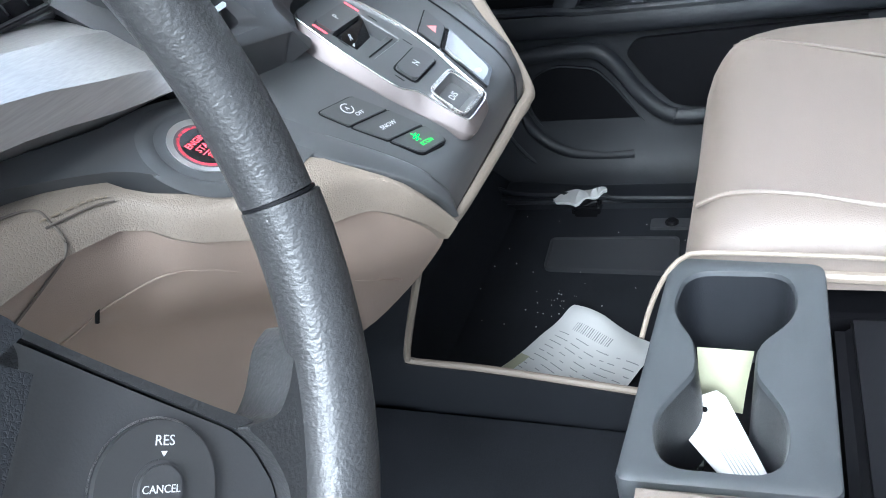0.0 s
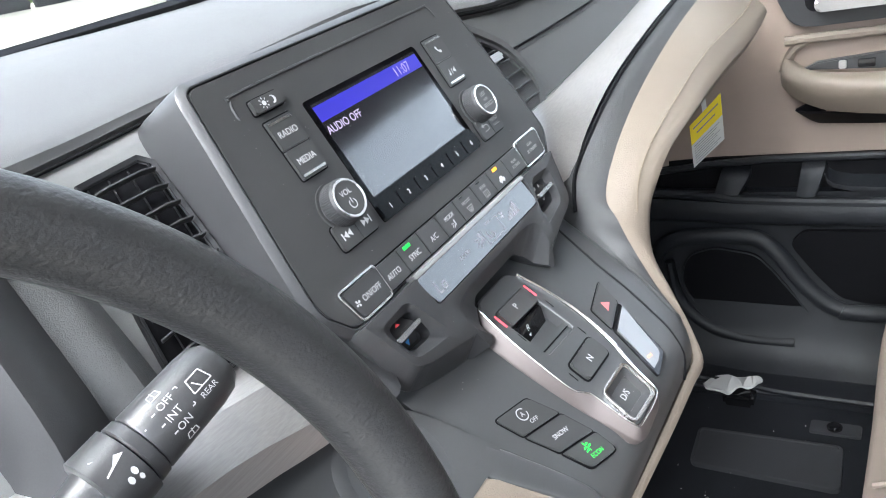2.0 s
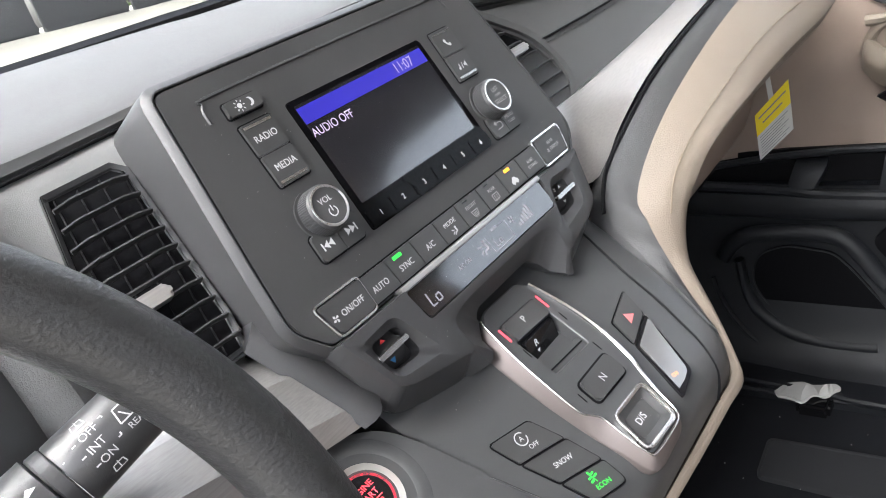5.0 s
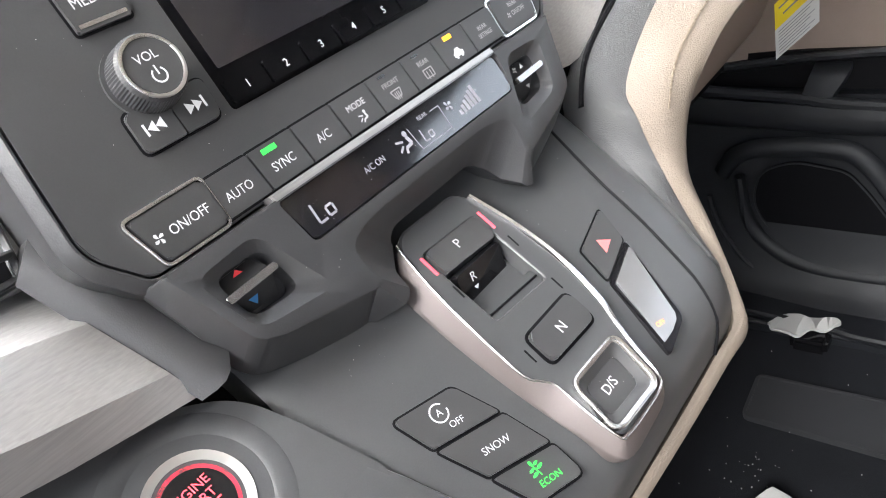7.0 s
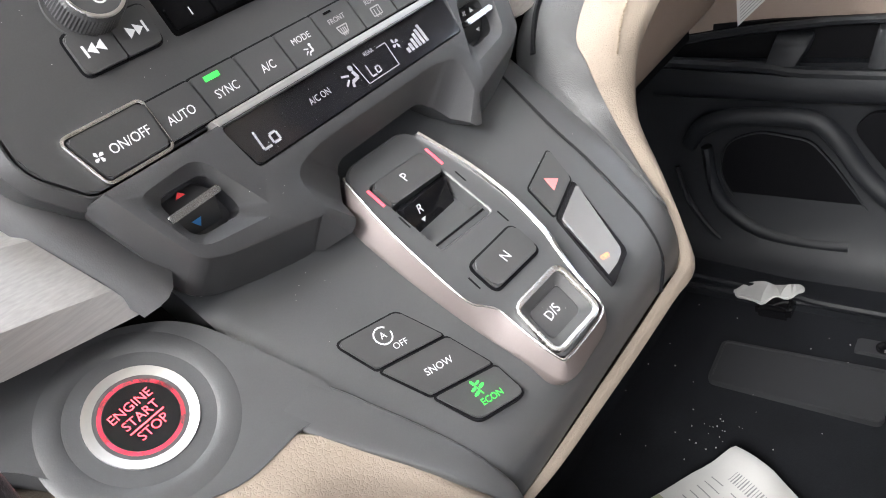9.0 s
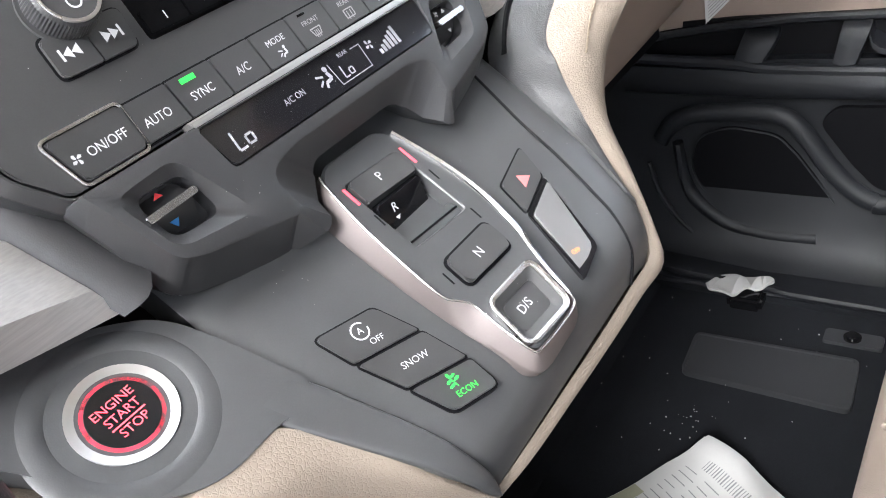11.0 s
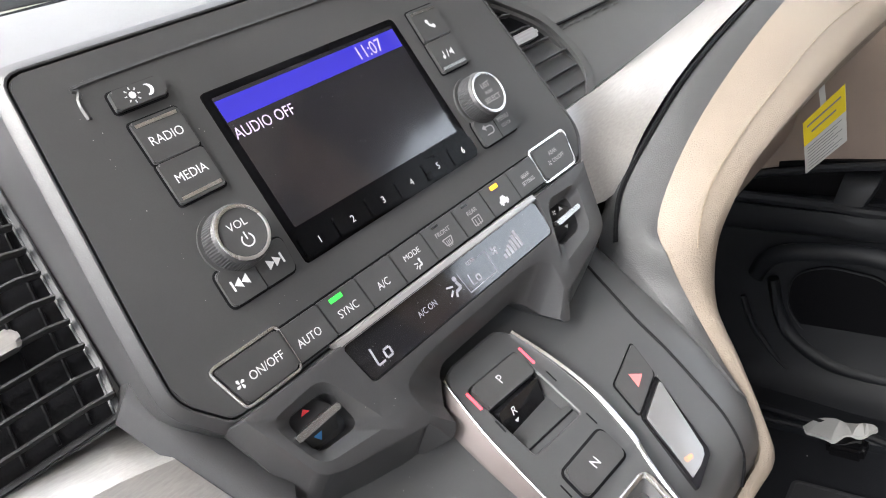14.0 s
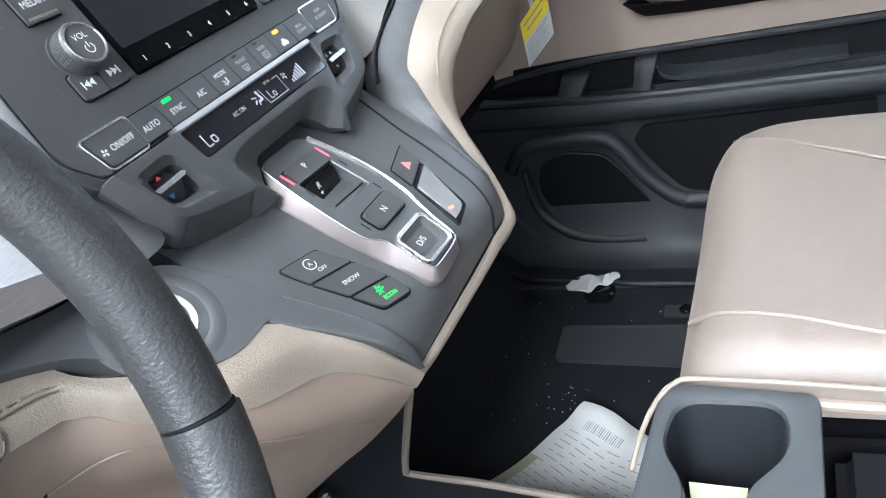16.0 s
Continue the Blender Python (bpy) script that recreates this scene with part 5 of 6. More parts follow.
part("spoke_fillet", prism(rounded([(139, 25.6), (146, 27.2), (151.5, 29.5), (155, 37), (157, 52), (164, 60), (177, 42), (181, 0), (176, -34), (160, -30), (157.2, 4), (154.6, 11), (147.5, 20)], [2, 5, 6, 8, 8, 4, 8, 10, 4, 4, 8, 8, 6], 6), -22, -1.0, 6, WR, seg=5), M_WHEEL, wheel, "grained leather web between spoke and rim", 60)
part("switch_dial", prism(disc(115, 10, 17.5, 40), -12, -5, 2.0, WR, seg=3), M_BUTTON, s, "round cruise switch")
part("switch_rim", band(disc(115, 10, 18.8, 40), disc(115, 10, 17.6, 40), -12, -7, 0.3, WR), M_SILVER, s)
part("switch_key", prism(disc(115, 10, 7.4, 28), -8, -3.6, 1.2, WR), M_WHEELSMOOTH, s)
words("print", "RES", 2.8, 116, 22.2, -4.9, WR, M_INK, s)
words("print", "CANCEL", 2.1, 115, 10, -3.5, WR, M_INK, s)
marks("up_mark", [[(115.0, 19.6), (117.0, 19.6), (116, 18.2)]], -4.95, WR, M_INK, s)
s = part("spoke", prism(rounded([(-60, 46), (-110, 30), (-143, 26), (-164, 36), (-174, 0), (-164, -42), (-143, -30), (-111, -37), (-62, -54)], [4, 10, 14, 6, 6, 6, 14, 10, 4], 5), -32, -9, 5, WR, seg=4), M_WHEELSMOOTH, wheel, "black spoke")

# ---- wiper stalk ----
stalk = thing("wiper_stalk", "black wiper stalk printed with white wiper settings", "control stalk", (-300, 40, 520))
SA, SBv = Vector((-185.7, 19.2, 574.8)), Vector((-313.8, 33.1, 541.8))
ax = (SBv - SA).normalized()
toward = Vector((-150, -250, 150))
zz = (toward - ax * toward.dot(ax)).normalized()
yy = zz.cross(ax)
ST = Matrix.Translation(SA * MM) @ Matrix((-ax, -yy, zz)).transposed().to_4x4() @ Matrix.Scale(0.79, 4)


def lathe(prof, m, n=36, flat=0.0):
    bm = bmesh.new()
    rg = [[bm.verts.new((x * MM, r * math.cos(2 * math.pi * i / n) * MM, r * math.sin(2 * math.pi * i / n) * MM)) for i in range(n)] for x, r in prof]
    for a, b in zip(rg, rg[1:]):
        for i in range(n):
            bm.faces.new((a[i], a[(i + 1) % n], b[(i + 1) % n], b[i]))
    bm.faces.new(rg[0])
    bm.faces.new(rg[-1])
    bmesh.ops.transform(bm, matrix=m, verts=bm.verts)
    return bm


part("stalk_tip", lathe([(8, 6), (6.5, 11), (2, 14.2), (-6, 15.4), (-40, 16), (-41, 15.4)], ST), M_WHEELSMOOTH, stalk)
part("stalk_collar", lathe([(-41.4, 15.6), (-42, 16.4), (-47, 16.8), (-48, 16.2)], ST), M_WHEELSMOOTH, stalk)
part("stalk_ring", lathe([(-48.4, 15.4), (-49, 18.2), (-66, 18.6), (-67, 17)], ST), M_WHEELSMOOTH, stalk)
part("stalk_arm", lathe([(-67, 14), (-80, 12), (-140, 11)], ST), M_WHEELSMOOTH, stalk)


def stalk_marks(polys, material, r, name):
    """Print laid round the stalk: x along it, y round it, in mm."""
    bm = bmesh.new()
    for p in polys:
        k = []
        for x, y in p:
            a = y / r
            k.append(bm.verts.new(ST @ (Vector((x, math.sin(a) * (r + 0.15), math.cos(a) * (r + 0.15))) * MM)))
        bm.faces.new(k)
    part(name, bm, material, stalk)


def stalk_words(body, size, x, y, r, turn=90):
    cu = bpy.data.curves.new("stalk_text", 'FONT')
    cu.body, cu.size, cu.align_x, cu.align_y, cu.resolution_u = body, size * 1.38, 'CENTER', 'CENTER', 3
    tmp = new("tmp_text", cu)
    deps = bpy.context.evaluated_depsgraph_get()
    deps.update()
    me = bpy.data.meshes.new_from_object(tmp.evaluated_get(deps))
    bpy.data.objects.remove(tmp)
    bpy.data.curves.remove(cu)
    me.transform(Matrix.Translation((x, y, 0)) @ Matrix.Rotation(radians(turn), 4, 'Z'))
    bm = bmesh.new()
    bm.from_mesh(me)
    bpy.data.meshes.remove(me)
    for v in bm.verts:
        a = v.co.y / r
        v.co = ST @ (Vector((v.co.x, math.sin(a) * (r + 0.15), math.cos(a) * (r + 0.15))) * MM)
    part("print", bm, M_INK, stalk)


stalk_words("OFF", 3.6, -25.5, 4.8, 15.9, 0)
stalk_words("INT", 3.6, -26.6, -1.3, 15.9, 0)
stalk_words("ON", 3.6, -26, -7.4, 15.9, 0)
stalk_words("REAR", 2.9, -9.0, -5.6, 15.6, 0)
stalk_marks([bar(-33.5, 4.8, -31.5, 4.8, 0.7), bar(-34, -1.3, -32, -1.3, 0.7), bar(-32.5, -7.4, -30.5, -7.4, 0.7), bar(-17.6, 6.4, -17.6, -5.2, 0.6), bar(-17.6, 6.4, -19.2, 6.4, 0.6), bar(-17.6, -5.2, -19.2, -5.2, 0.6), bar(-15, -2.2, -4.6, -2.2, 0.6), bar(-13.6, 4.4, -6, 4.4, 0.6), bar(-15, -2.2, -13.6, 4.4, 0.6), bar(-4.6, -2.2, -6, 4.4, 0.6), bar(-10, -2.2, -12.4, 2.2, 0.6)], M_INK, 15.8, "wiper_mark")
for y in (11.6, -14):
    stalk_marks([bar(-29, y - 2, -23, y - 2, 0.5), bar(-28.4, y + 1.4, -23.6, y + 1.4, 0.5), bar(-29, y - 2, -28.4, y + 1.4, 0.5), bar(-23, y - 2, -23.6, y + 1.4, 0.5), bar(-26, y - 2, -26, y + 2.4, 0.5)], M_INK, 15.8, "washer_mark")
stalk_marks([bar(-39, 8.4, -39, 2.6, 0.9)], M_INK, 15.9, "pointer_mark")
stalk_marks([[(-62, 12), (-51, 4), (-62, 1)], disc(-53.5, -4.5, 1.3, 10, 1.9), disc(-57, -6.5, 1.3, 10, 1.9), disc(-53, -8.5, 1.0, 10, 1.5)], M_INK, 18.5, "rain_mark")

# ---- passenger seat ----
seat = thing("passenger_seat", "ivory leather passenger seat cushion with piped bolsters", "car seat", (280, -300, 0))


def seat_row(y, z, edge=1.0):
    return [(74, y - 4, z - 52 * edge), (76, y - 1, z - 26 * edge), (88, y, z - 8 * edge), (124, y, z - 1), (250, y - 1, z), (370, y, z - 1), (425, y - 6, z - 6 * edge), (462, y - 16, z - 26 * edge), (472, y - 24, z - 60 * edge)]


part("cushion", sheet([seat_row(-178, 120, 0.6), seat_row(-160, 180, 0.6), seat_row(-160, 240), seat_row(-172, 278), seat_row(-200, 298), seat_row(-280, 303), seat_row(-520, 296), seat_row(-640, 290)], nu=3, nv=3), M_SEAT, seat, "ivory leather cushion")
part("crease", tube(spline([(128, -170, 283), (122, -196, 297), (112, -240, 301), (98, -300, 298), (92, -420, 290)], 6), 2.0, 6), M_SEAT, seat)
part("crease", tube(spline([(420, -186, 284), (396, -212, 298), (340, -280, 304), (300, -340, 303)], 6), 1.8, 6), M_SEAT, seat)
part("side_edge", tube(spline([(73, -168, 262), (72, -200, 266), (72, -290, 262), (72, -500, 258)], 6), 4.0, 8), M_CREAM, seat, "cream piping")
part("seat_base", block(86, -640, 20, 460, -200, 200, 14), M_DARK, seat, "dark seat frame")
part("side_shield", sheet([[(82, -190, 60), (82, -400, 60), (82, -640, 60)], [(80, -176, 150), (78, -400, 160), (78, -640, 160)], [(84, -170, 215), (80, -400, 225), (80, -640, 225)]], back=(6, 0, 0)), M_DARK, seat)
part("backrest", block(80, -760, 280, 465, -650, 900, 40, 4), M_SEAT, seat)

# ---- cup holder ----
cup = thing("cup_holder", "charcoal folding cup holder with two joined cups", "cup holder", (-30, -200, 0))
OUTC = rounded([(73, -157), (67, -252), (-113, -252), (-118, -146)], [16, 10, 8, 8], 6)
HOLE = rounded([(57, -168), (57, -232), (18, -236), (-12, -213), (-36, -212), (-66, -230), (-104, -226), (-106, -168), (-75, -160), (-35, -181), (-10, -178), (16, -163)], [22, 22, 22, 8, 8, 22, 20, 20, 22, 8, 8, 22], 5)
bm = bmesh.new()


def loop(pts, z):
    vs = [bm.verts.new((p[0] * MM, p[1] * MM, z * MM)) for p in pts]
    return vs, [bm.edges.new((vs[i], vs[(i + 1) % len(vs)])) for i in range(len(vs))]


o1, e1 = loop(grow(OUTC, -3), 278)
h1, e2 = loop(grow(HOLE, 2.5), 278)
bmesh.ops.triangle_fill(bm, edges=e1 + e2, use_beauty=True)


def skirt(a, pts, z):
    b = [bm.verts.new((p[0] * MM, p[1] * MM, z * MM)) for p in pts]
    for i in range(len(a)):
        j = (i + 1) % len(a)
        bm.faces.new((a[i], a[j], b[j], b[i]))
    return b


o2 = skirt(o1, grow(OUTC, -0.8), 277)
o3 = skirt(o2, OUTC, 273.5)
o4 = skirt(o3, grow(OUTC, -3), 120)
h2 = skirt(h1, grow(HOLE, 0.6), 277.2)
h3 = skirt(h2, grow(HOLE, -0.6), 274)
bm.faces.new(o4)
part("holder_body", bm, M_TRAY, cup, "", 40)
# cup walls blacker than the holder body, shade inside put into the colour
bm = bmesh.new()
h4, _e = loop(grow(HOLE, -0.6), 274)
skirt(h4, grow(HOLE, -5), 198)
part("cup_liner", bm, M_DOORBLACK, cup, "inner walls of the cups, coloured dark for shade", 40)
part("cream_lip", tube(spline([(64, -330, 281), (67, -285, 282), (70, -232, 282), (71, -178, 282), (67, -166, 281), (58, -158, 278), (44, -151, 272), (28, -146, 264), (12, -143, 256)], 5), 1.8, 8), M_CREAM, cup, "cream edging lip")
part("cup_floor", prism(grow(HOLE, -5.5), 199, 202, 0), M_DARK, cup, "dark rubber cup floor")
part("holder_arm", block(-126, -330, 40, 60, -258, 246, 10), M_DARK, cup, "black side frame")
part("holder_rail", block(-126, -520, 60, 60, -262, 214, 8), M_TRAY, cup)
pad = thing("armrest", "cream leather armrest beside the cup holder", "armrest", (-180, -220, 0))
part("armrest_pad", block(-300, -330, 200, -114, -146, 287, 14, 4), M_SEAT, pad)
part("armrest_leg", block(-290, -320, -2, -150, -180, 205, 10), M_DARK, pad)

note = part("folded_card", sheet([[(13, -177, 250), (11, -194, 251.5), (12, -211, 250)], [(7, -178, 228), (5, -193, 229), (6, -207, 228)], [(7, -180, 204), (4, -192, 204), (2, -204, 204)]], nu=3, nv=3, back=(-0.4, 0, 0.3)), M_PALEYELLOW)
tagged(note, "pale yellow folded card standing in the cup holder", "card")
MT = Matrix.Translation((-0.045, -0.1955, 0.2325)) @ Matrix.Rotation(radians(33), 4, 'Z') @ Matrix.Rotation(radians(-14), 4, 'Y')
tg = thing("key_tag", "white paper key tag with punched hole and print", "tag", (-70, -192, 202))
part("tag_card", prism(rounded([(-31, -10), (24, -15), (30, -12), (31, 20), (27, 23), (-31, 12)], 1), 0, 0.5, 0, MT), M_PAPER, tg)
marks("tag_hole", [disc(21, 1, 2.0, 14)], 0.55, MT, M_DARK, tg)
marks("tag_print", [bar(-28, -6 + i * 2.0, 8 - (i % 3) * 5, -6 + i * 2.0, 0.6) for i in range(7)], 0.55, MT, M_GREYINK, tg, "rows of faint grey print")
ky = thing("key_fob", "small grey metal key under the tag", "key", (-40, -178, 202))
part("fob", block(-48, -183, 202, -32, -172, 209, 3), M_SILVER, ky)
part("key_ring", tube([(-46 + 7 * math.cos(a), -210 + 7 * math.sin(a), 204) for a in [i * math.pi / 10 for i in range(20)]], 1.0, 6, closed=True), M_CHROME, ky)

# ---- tunnel, low wall and floor things ----
tun = part("tunnel", block(-250, -700, -30, 78, 320, 92, 6), M_RUBBER)
tagged(tun, "black carpeted floor tunnel between the seats", "floor tunnel", kind="structure")
wallt = thing("floor_bin", "low dark bin wall with a cream top edge", "storage bin", (80, 0, 0))
part("bin_wall", sheet([[(80, 92, 0), (82, 0, 0), (80, -130, 0)], [(79, 88, 80), (80, 0, 80), (78, -130, 80)], [(78, 84, 148), (78, 0, 143), (74, -130, 134)]], back=(8, 0, 0)), M_DOORBLACK, wallt)
part("cream_edge", tube(spline([(66, 30, 278), (76, 60, 210), (80, 80, 158), (82, 78, 149), (82, 60, 147.5), (82, 0, 145), (78, -130, 136)], 5), 3.4, 8), M_CREAM, wallt, "cream edging strip")

heel = thing("heel_pad", "ribbed black rubber heel pad on the carpet", "floor mat", (450, -30, 0))
part("pad", prism(rounded([(412, 52), (478, 56), (482, -112), (408, -116)], 8, 4), -1, 5, 1.0), M_PAD, heel)
PO = rounded([(412, 52), (478, 56), (482, -112), (408, -116)], 8, 4)
part("pad_edge", band(grow(PO, 1.5), grow(PO, -3), -1, 6.5, 0.8), M_PAD, heel, "raised rubber edge")
anchor = thing("mat_anchor", "small black floor mat anchor knob on a strip", "mat anchor", (519, -95, 0))
part("anchor_strip", prism(rounded(rect(508, -130, 530, -72), 3), -2, 2.5, 1.0), M_PAD, anchor)
part("anchor_knob", prism(disc(519, -100, 9, 24), 1, 7, 2.5), M_GLOSS, anchor)

scr = thing("wrapper", "crumpled white plastic wrapper on a dark clip, lying on the carpet", "wrapper", (560, 30, 0))
rng = random.Random(8)
bm = prism(rounded([(538, 62), (556, 70), (578, 52), (574, 30), (580, 8), (572, -8), (556, 0), (552, 18), (538, 30)], 3, 2), 20, 23, 0)
bmesh.ops.triangulate(bm, faces=bm.faces)
bmesh.ops.subdivide_edges(bm, edges=bm.edges, cuts=2)
for v in bm.verts:
    d = noise.noise(v.co * 60) * 0.010
    v.co.z += d
part("film", bm, M_PAPER, scr, "", 15)
part("clip", block(535, 0, -1, 566, 40, 18, 5), M_GLOSS, scr)

sheetp = thing("window_sticker", "printed white sheet with a yellow corner, lying in the footwell", "paper", (250, 0, 0))
TIP, EA, EB = Vector((320, -10, 6)), Vector((-150, 103, 0)), Vector((-66, -114, 0))


def on_sheet(a, b):
    """A place on the sheet; a runs along its left edge, b along its right edge, 0 to 1."""
    q = TIP + EA * a + EB * b
    q.z += 14 * math.exp(-((a - b * 0.2) / 0.12) ** 2) * (1 - b * 0.4) + 4 * math.sin(a * 7 + 0.6) + 3 * math.sin(b * 8) + 6
    q.x -= 30 * max(0.0, 0.3 - a) * max(0.0, 1 - b * 3)
    return q


bm = bmesh.new()
gv = [[bm.verts.new(on_sheet(i / 24, j / 24) * MM) for j in range(25)] for i in range(25)]
for i in range(24):
    for j in range(24):
        bm.faces.new((gv[i][j], gv[i + 1][j], gv[i + 1][j + 1], gv[i][j + 1]))
part("sheet_paper", bm, M_PAPER, sheetp, "", 60)
bm = bmesh.new()
rng = random.Random(5)


def strip(bm, a0, b0, a1, b1, h, lift=0.7):
    n = max(2, int((abs(a1 - a0) + abs(b1 - b0)) * 24))
    d = Vector((a1 - a0, b1 - b0)).normalized()
    q = Vector((-d.y, d.x)) * h / 2
    last = None
    for i in range(n + 1):
        x, y = a0 + (a1 - a0) * i / n, b0 + (b1 - b0) * i / n
        u = Vector((0, 0, lift))
        a, b = bm.verts.new((on_sheet(x + q.x, y + q.y) + u) * MM), bm.verts.new((on_sheet(x - q.x, y - q.y) + u) * MM)
        if last:
            bm.faces.new((last[0], a, b, last[1]))
        last = (a, b)


for i in range(17):
    aa = 0.24 + i * 0.045
    x = 0.12
    while x < 0.95:
        w = rng.uniform(0.04, 0.16)
        strip(bm, aa, x, aa, min(x + w, 0.97), 0.006)
        x += w + rng.uniform(0.03, 0.09)
for i in range(18):
    strip(bm, 0.14, 0.22 + i * 0.022, 0.20, 0.22 + i * 0.022, 0.005 + 0.006 * ((i * 7) % 3) / 2)
part("print", bm, M_GREYINK, sheetp, "rows of small grey print")
bm = bmesh.new()
strip(bm, 0.50, 0.06, 0.98, 0.06, 0.11, 0.4)
part("yellow_corner", bm, M_PALEYELLOW, sheetp, "pale yellow printed corner")

crumbs = bmesh.new()
rng = random.Random(11)
for i in range(60):
    if rng.random() < 0.33:
        c = Vector((rng.gauss(350, 16), rng.gauss(22, 16), 1))
    else:
        c = Vector((rng.uniform(150, 540), rng.uniform(-120, 150), 1))
    s = rng.uniform(0.3, 0.9)
    bmesh.ops.create_icosphere(crumbs, subdivisions=1, radius=s * MM, matrix=Matrix.Translation(c * MM))
cr = part("crumbs", crumbs, M_DUST)
tagged(cr, "pale crumbs and grit scattered over the carpet", "crumbs", kind="stuff")

# ---- warning tag under the dashboard ----
wt = thing("warning_tag", "yellow and white warning tag hanging under the dashboard", "tag", (530, 24, 400))
MG = Matrix(((0.0, 0, -1, 0.530), (-0.735, 0, 0, 0.043), (0.68, 1, 0, 0.356), (0, 0, 0, 1)))
part("tag_card", prism([(0, 0), (51, 0), (51, 54), (0, 52)], 0, 0.6, 0, MG), M_PAPER, wt)
marks("yellow_band", [[(0, 28), (51, 29), (51, 54.2), (0, 52.2)]], 0.62, MG, M_YELLOW, wt, "yellow heading band")
marks("heading_bars", [bar(5, 45, 46, 45.6, 2.0), bar(10, 37, 40, 37.5, 2.0)], 0.75, MG, M_GREYINK, wt)
marks("print_bars", [bar(4, 24 - i * 3.0, 46 - (i % 3) * 5, 24 - i * 3.0, 0.9) for i in range(8)], 0.65, MG, M_GREYINK, wt)
part("strap", prism([(22, 50), (29, 50), (27, 76), (20, 78)], 0.1, 0.5, 0, MG), M_PAPER, wt, "white strap")

# ---- passenger door ----
door = thing("passenger_door", "closed passenger door, tan above and black below, cream armrest", "car door", (690, -300, 0))
part("upper_panel", sheet([[(668, 190, 290), (690, 60, 300), (690, -300, 300), (690, -1000, 300)], [(676, 190, 420), (692, 60, 420), (694, -300, 420), (694, -1000, 420)], [(684, 190, 530), (698, 60, 530), (700, -300, 530), (700, -1000, 530)], [(694, 190, 612), (706, 60, 606), (708, -300, 600), (708, -1000, 600)]], back=(20, 0, 0)), M_TAN, door, "tan upper door panel")
part("lower_panel", sheet([[(610, 240, -10), (606, 60, 10), (600, -120, 10), (596, -1000, 10)], [(640, 240, 40), (640, 60, 40), (640, -120, 40), (640, -1000, 40)], [(664, 240, 150), (664, 60, 150), (664, -120, 150), (664, -1000, 150)], [(668, 240, 268), (668, 60, 262), (668, -120, 262), (668, -1000, 262)]], back=(20, 0, 0)), M_DOORBLACK, door, "black lower door panel")
part("bin_ledge", tube(spline([(664, 200, 268), (656, 62, 262), (652, -97, 254), (652, -1000, 246)], 6), 7, 10), M_DOORBLACK, door, "black ledge of the door bin")
# back of the bin in near-black, shade of the recess put into its colour
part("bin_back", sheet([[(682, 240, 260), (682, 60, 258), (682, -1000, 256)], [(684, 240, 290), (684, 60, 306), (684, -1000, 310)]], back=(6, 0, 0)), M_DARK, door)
for y0, y1, y2, y3, zt in ((-47, -69, -53, -80, 302), (57, 26, 48, 11, 294)):
    part("bin_post", sheet([[(652, y0, 262), (650, (y0 + y1) / 2, 262), (652, y1, 262)], [(660, y2, zt - 6), (658, (y2 + y3) / 2, zt - 5), (660, y3, zt - 6)], [(682, y2, zt), (682, (y2 + y3) / 2, zt), (682, y3, zt)]], back=(4, 0, -6)), M_DOORBLACK, door)
part("bin_front", sheet([[(654, 190, 262), (648, 60, 257), (646, -97, 252), (646, -1000, 246)], [(652, 190, 246), (645, 60, 242), (643, -97, 240), (643, -1000, 236)], [(654, 190, 228), (648, 60, 226), (646, -97, 225), (646, -1000, 224)], [(668, 190, 222), (664, 60, 220), (664, -97, 219), (664, -1000, 218)]], back=(8, 0, 0)), M_DOORBLACK, door, "black front wall of the door bin")
part("bin_divider", sheet([[(660, -80, 292), (660, -110, 272), (660, -300, 272)], [(684, -80, 298), (684, -110, 280), (684, -300, 280)]], back=(0, 0, -6)), M_DOORBLACK, door)
part("panel_edge", tube(spline([(672, 210, 280), (676, 130, 292), (678, 28, 302), (680, -130, 305), (680, -1000, 305)], 6), 5, 8), M_DOORBLACK, door)
part("speaker_rim", tube(spline([(656, 150, 160), (652, 132, 186), (650, 104, 200), (650, 68, 204), (650, 27, 205), (650, -2, 199), (649, -25, 176), (648, -48, 141), (646, -74, 113), (646, -97, 99), (646, -123, 96), (646, -400, 96)], 6), 8, 10, squash=1.4), M_DOORBLACK, door, "raised rim round the speaker")
part("speaker_rim", tube(spline([(652, 127, 160), (650, 121, 113), (648, 105, 78), (646, 66, 50), (645, 14, 40), (645, -38, 41)], 6), 7, 10, squash=1.3), M_DOORBLACK, door, "raised rim round the speaker")
part("door_seam", tube(spline([(650, 166, 130), (648, 159, 99), (644, 143, 69), (640, 112, 34), (636, 56, 10)], 6), 3.5, 8), M_DOORBLACK, door)
MX = Matrix(((0, 0, -1, 0.652), (-1, 0, 0, 0), (0, 1, 0, 0), (0, 0, 0, 1)))
GRILLE = rounded([(-64, 183), (-8, 174), (14, 148), (41, 108), (69, 65), (38, 56), (-14, 54), (-64, 64), (-100, 92), (-114, 125), (-104, 168)], [14, 12, 8, 8, 6, 6, 20, 20, 20, 20, 20], 4)
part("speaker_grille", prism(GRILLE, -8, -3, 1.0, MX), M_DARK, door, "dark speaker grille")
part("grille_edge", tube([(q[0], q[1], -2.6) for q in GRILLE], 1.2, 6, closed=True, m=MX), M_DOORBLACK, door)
# flat black plate; the pocket's shaded depth is only its colour
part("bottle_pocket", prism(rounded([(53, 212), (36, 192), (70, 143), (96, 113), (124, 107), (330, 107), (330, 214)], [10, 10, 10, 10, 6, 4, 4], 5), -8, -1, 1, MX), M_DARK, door)
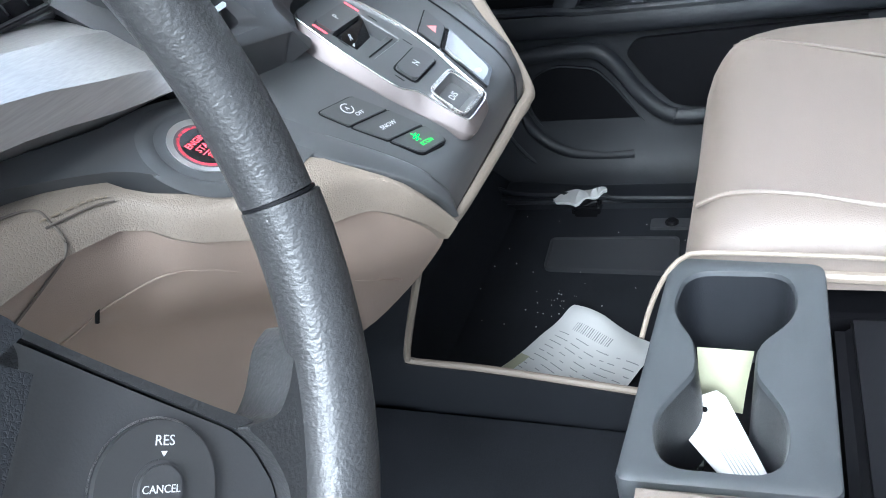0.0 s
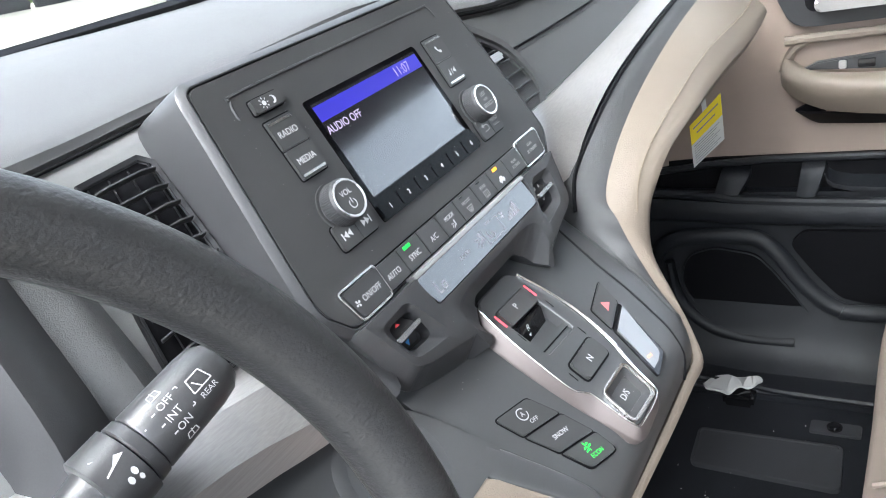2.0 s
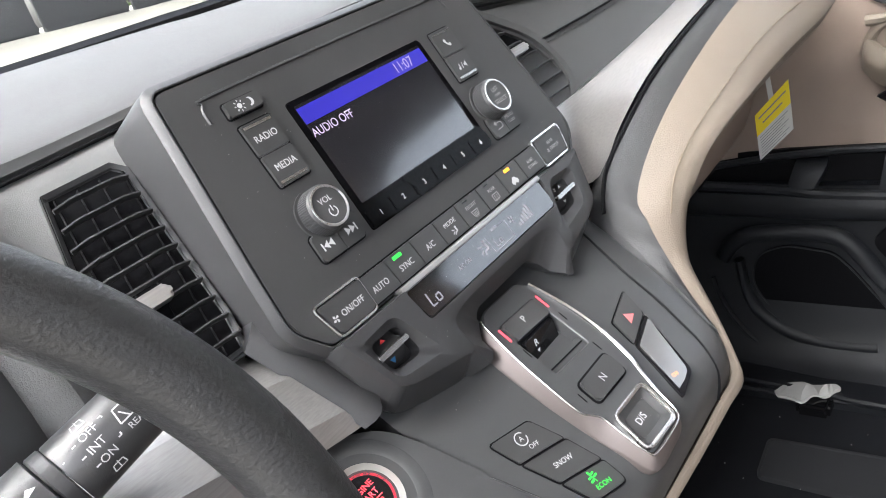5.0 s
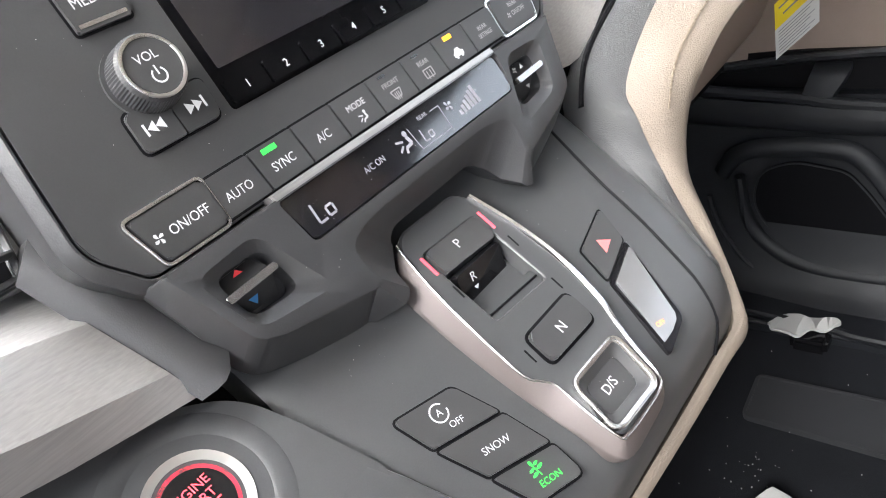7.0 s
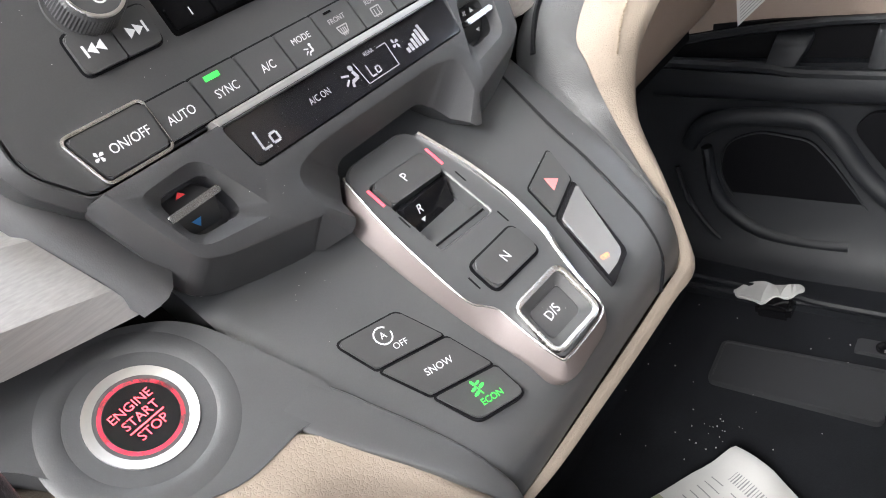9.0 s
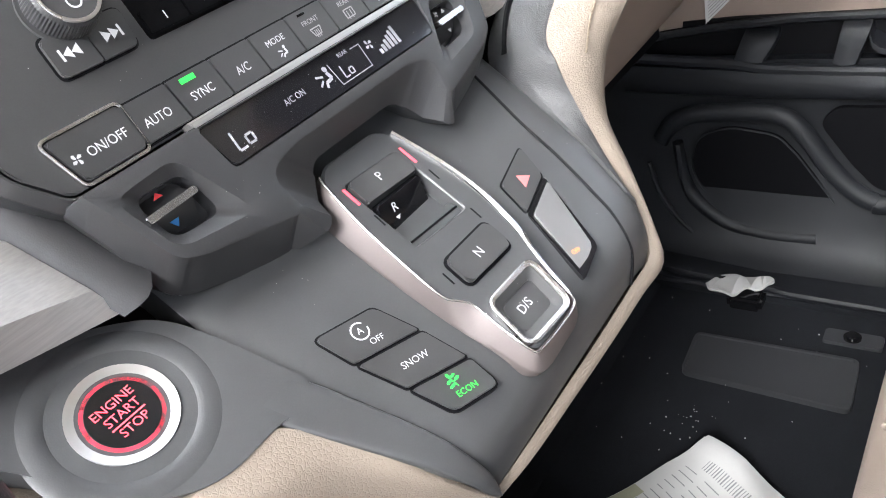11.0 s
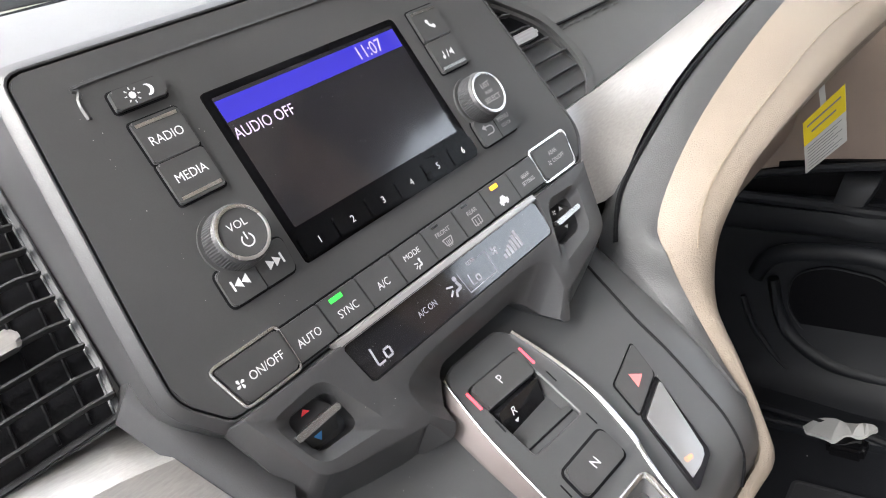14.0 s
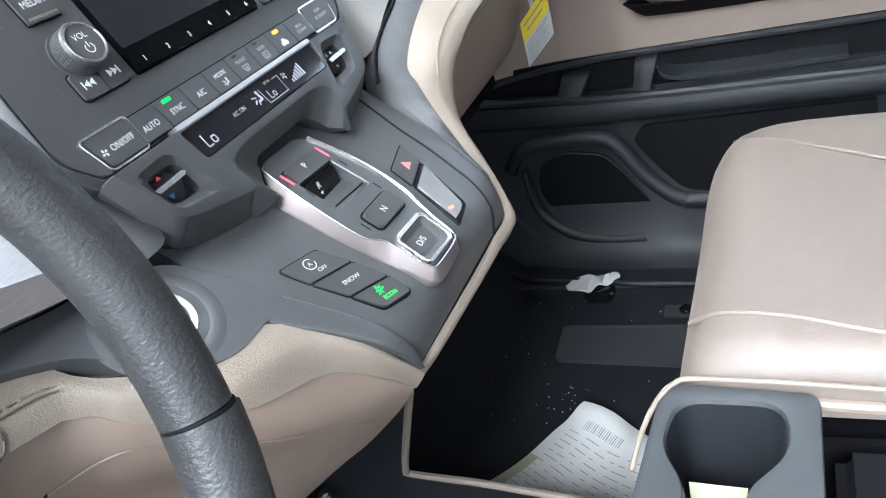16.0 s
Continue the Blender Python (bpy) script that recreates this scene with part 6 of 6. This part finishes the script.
# armrest, switch plate and handle
part("armrest", sheet([[(690, -30, 408), (672, -36, 400), (660, -60, 384), (646, -120, 372), (640, -300, 366), (640, -800, 366)], [(692, -32, 424), (664, -38, 420), (644, -60, 412), (626, -120, 404), (622, -300, 400), (622, -800, 400)], [(694, -36, 436), (672, -46, 432), (650, -70, 424), (632, -130, 418), (628, -300, 416), (628, -800, 416)], [(694, -50, 424), (680, -56, 424), (664, -80, 420), (654, -140, 418), (650, -300, 416), (650, -800, 416)]], nu=4, nv=4), M_CREAM, door, "cream padded armrest")
# underside of the cream armrest coloured black for the shade below it
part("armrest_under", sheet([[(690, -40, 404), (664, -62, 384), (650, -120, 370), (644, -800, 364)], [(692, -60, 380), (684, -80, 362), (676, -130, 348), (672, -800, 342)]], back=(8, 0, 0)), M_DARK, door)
part("armrest_rim", tube(spline([(690, -34, 416), (690, -44, 440), (688, -62, 453), (686, -100, 456), (686, -800, 462)], 6), 6, 8), M_CREAM, door, "cream raised surround")
sw = part("switch_plate", prism([(58, 423), (75, 431), (140, 436), (500, 440), (500, 416), (140, 418)], -22, -14, 1.5, MX), M_HOUSE, door, "charcoal switch plate")
for y0, y1 in ((98, 106), (118, 136)):
    part("window_switch", prism(rounded(rect(y0, 422, y1, 431), 1.5), -16, -10, 1.2, MX), M_SILVER if y0 < 100 else M_GLOSS, sw)
part("handle_bezel", prism(rounded([(24, 560), (30, 510), (46, 474), (70, 470), (400, 474), (400, 600)], [10, 10, 20, 10, 4, 4], 5), -46, -30, 3, MX), M_HOUSE, door, "charcoal bezel of the door handle")
part("handle_well", prism(rounded(rect(62, 488, 220, 580), 14, 5), -31, -28, 0, MX), M_DARK, door)
part("door_handle", prism(rounded(rect(74, 490, 200, 506), 6, 4), -30, -12, 4, MX), M_SILVER, door, "satin pull handle")
part("red_mark", prism(rect(150, 545, 158, 575), -29, -26, 0, MX), M_REDPAINT, door)
part("sill_ledge", tube(spline([(600, 170, 12), (578, 127, 16), (565, 8, 18), (556, -122, 18), (550, -900, 18)], 6), 5, 8), M_DOORBLACK, door)
sillp = part("door_sill", block(562, -1000, -30, 640, 180, 12, 5), M_DOORBLACK)
tagged(sillp, "black plastic door sill", "door sill", kind="structure")
kick = part("kick_panel", sheet([[(600, 180, 0), (660, 200, 60), (672, 200, 290)], [(590, 330, 0), (640, 330, 60), (660, 330, 320)]], back=(10, 0, 0)), M_DARK)
tagged(kick, "dark kick panel at the side of the footwell", "kick panel", kind="structure")
wr = thing("window_2", "clear side window of the passenger door", "window", (710, -400, 600), kind="structure")
pp = part("pane", sheet([[(712, 190, 605), (712, -740, 600)], [(702, -330, 950), (702, -740, 1010)]], back=(4, 0, 0)), M_GLASS, wr)
pp.visible_shadow = False

# fine dust on the dark panels
rng = random.Random(21)
bm = bmesh.new()
for m, u0, v0, u1, v1, w, n in ((MQ, -105, 10, -60, 115, 0.03, 40), (MQ, -53, 35, 46, 91, 0.75, 45), (MQ, 60, 10, 105, 115, 0.03, 20), (MD, -58, -27, 58, -13, 4.66, 40), (MQ, -74, -50, -58, -32, 5.04, 6), (MC, -75, -40, 100, 45, 0.3, 60), (MS, -18, -84, 10, -68, 0.7, 6)):
    for i in range(n):
        c = Vector((rng.uniform(u0, u1), rng.uniform(v0, v1), w))
        r = rng.choice((0.08, 0.10, 0.12, 0.18))
        a = rng.uniform(0, 3.1)
        bm.faces.new([bm.verts.new(m @ ((c + Vector((math.cos(a + k * 1.57), math.sin(a + k * 1.57) * rng.uniform(0.6, 1), 0)) * r) * MM)) for k in range(4)])
dust = part("dust", bm, M_DUST)
tagged(dust, "fine pale dust specks on the dark panels", "dust", kind="stuff")
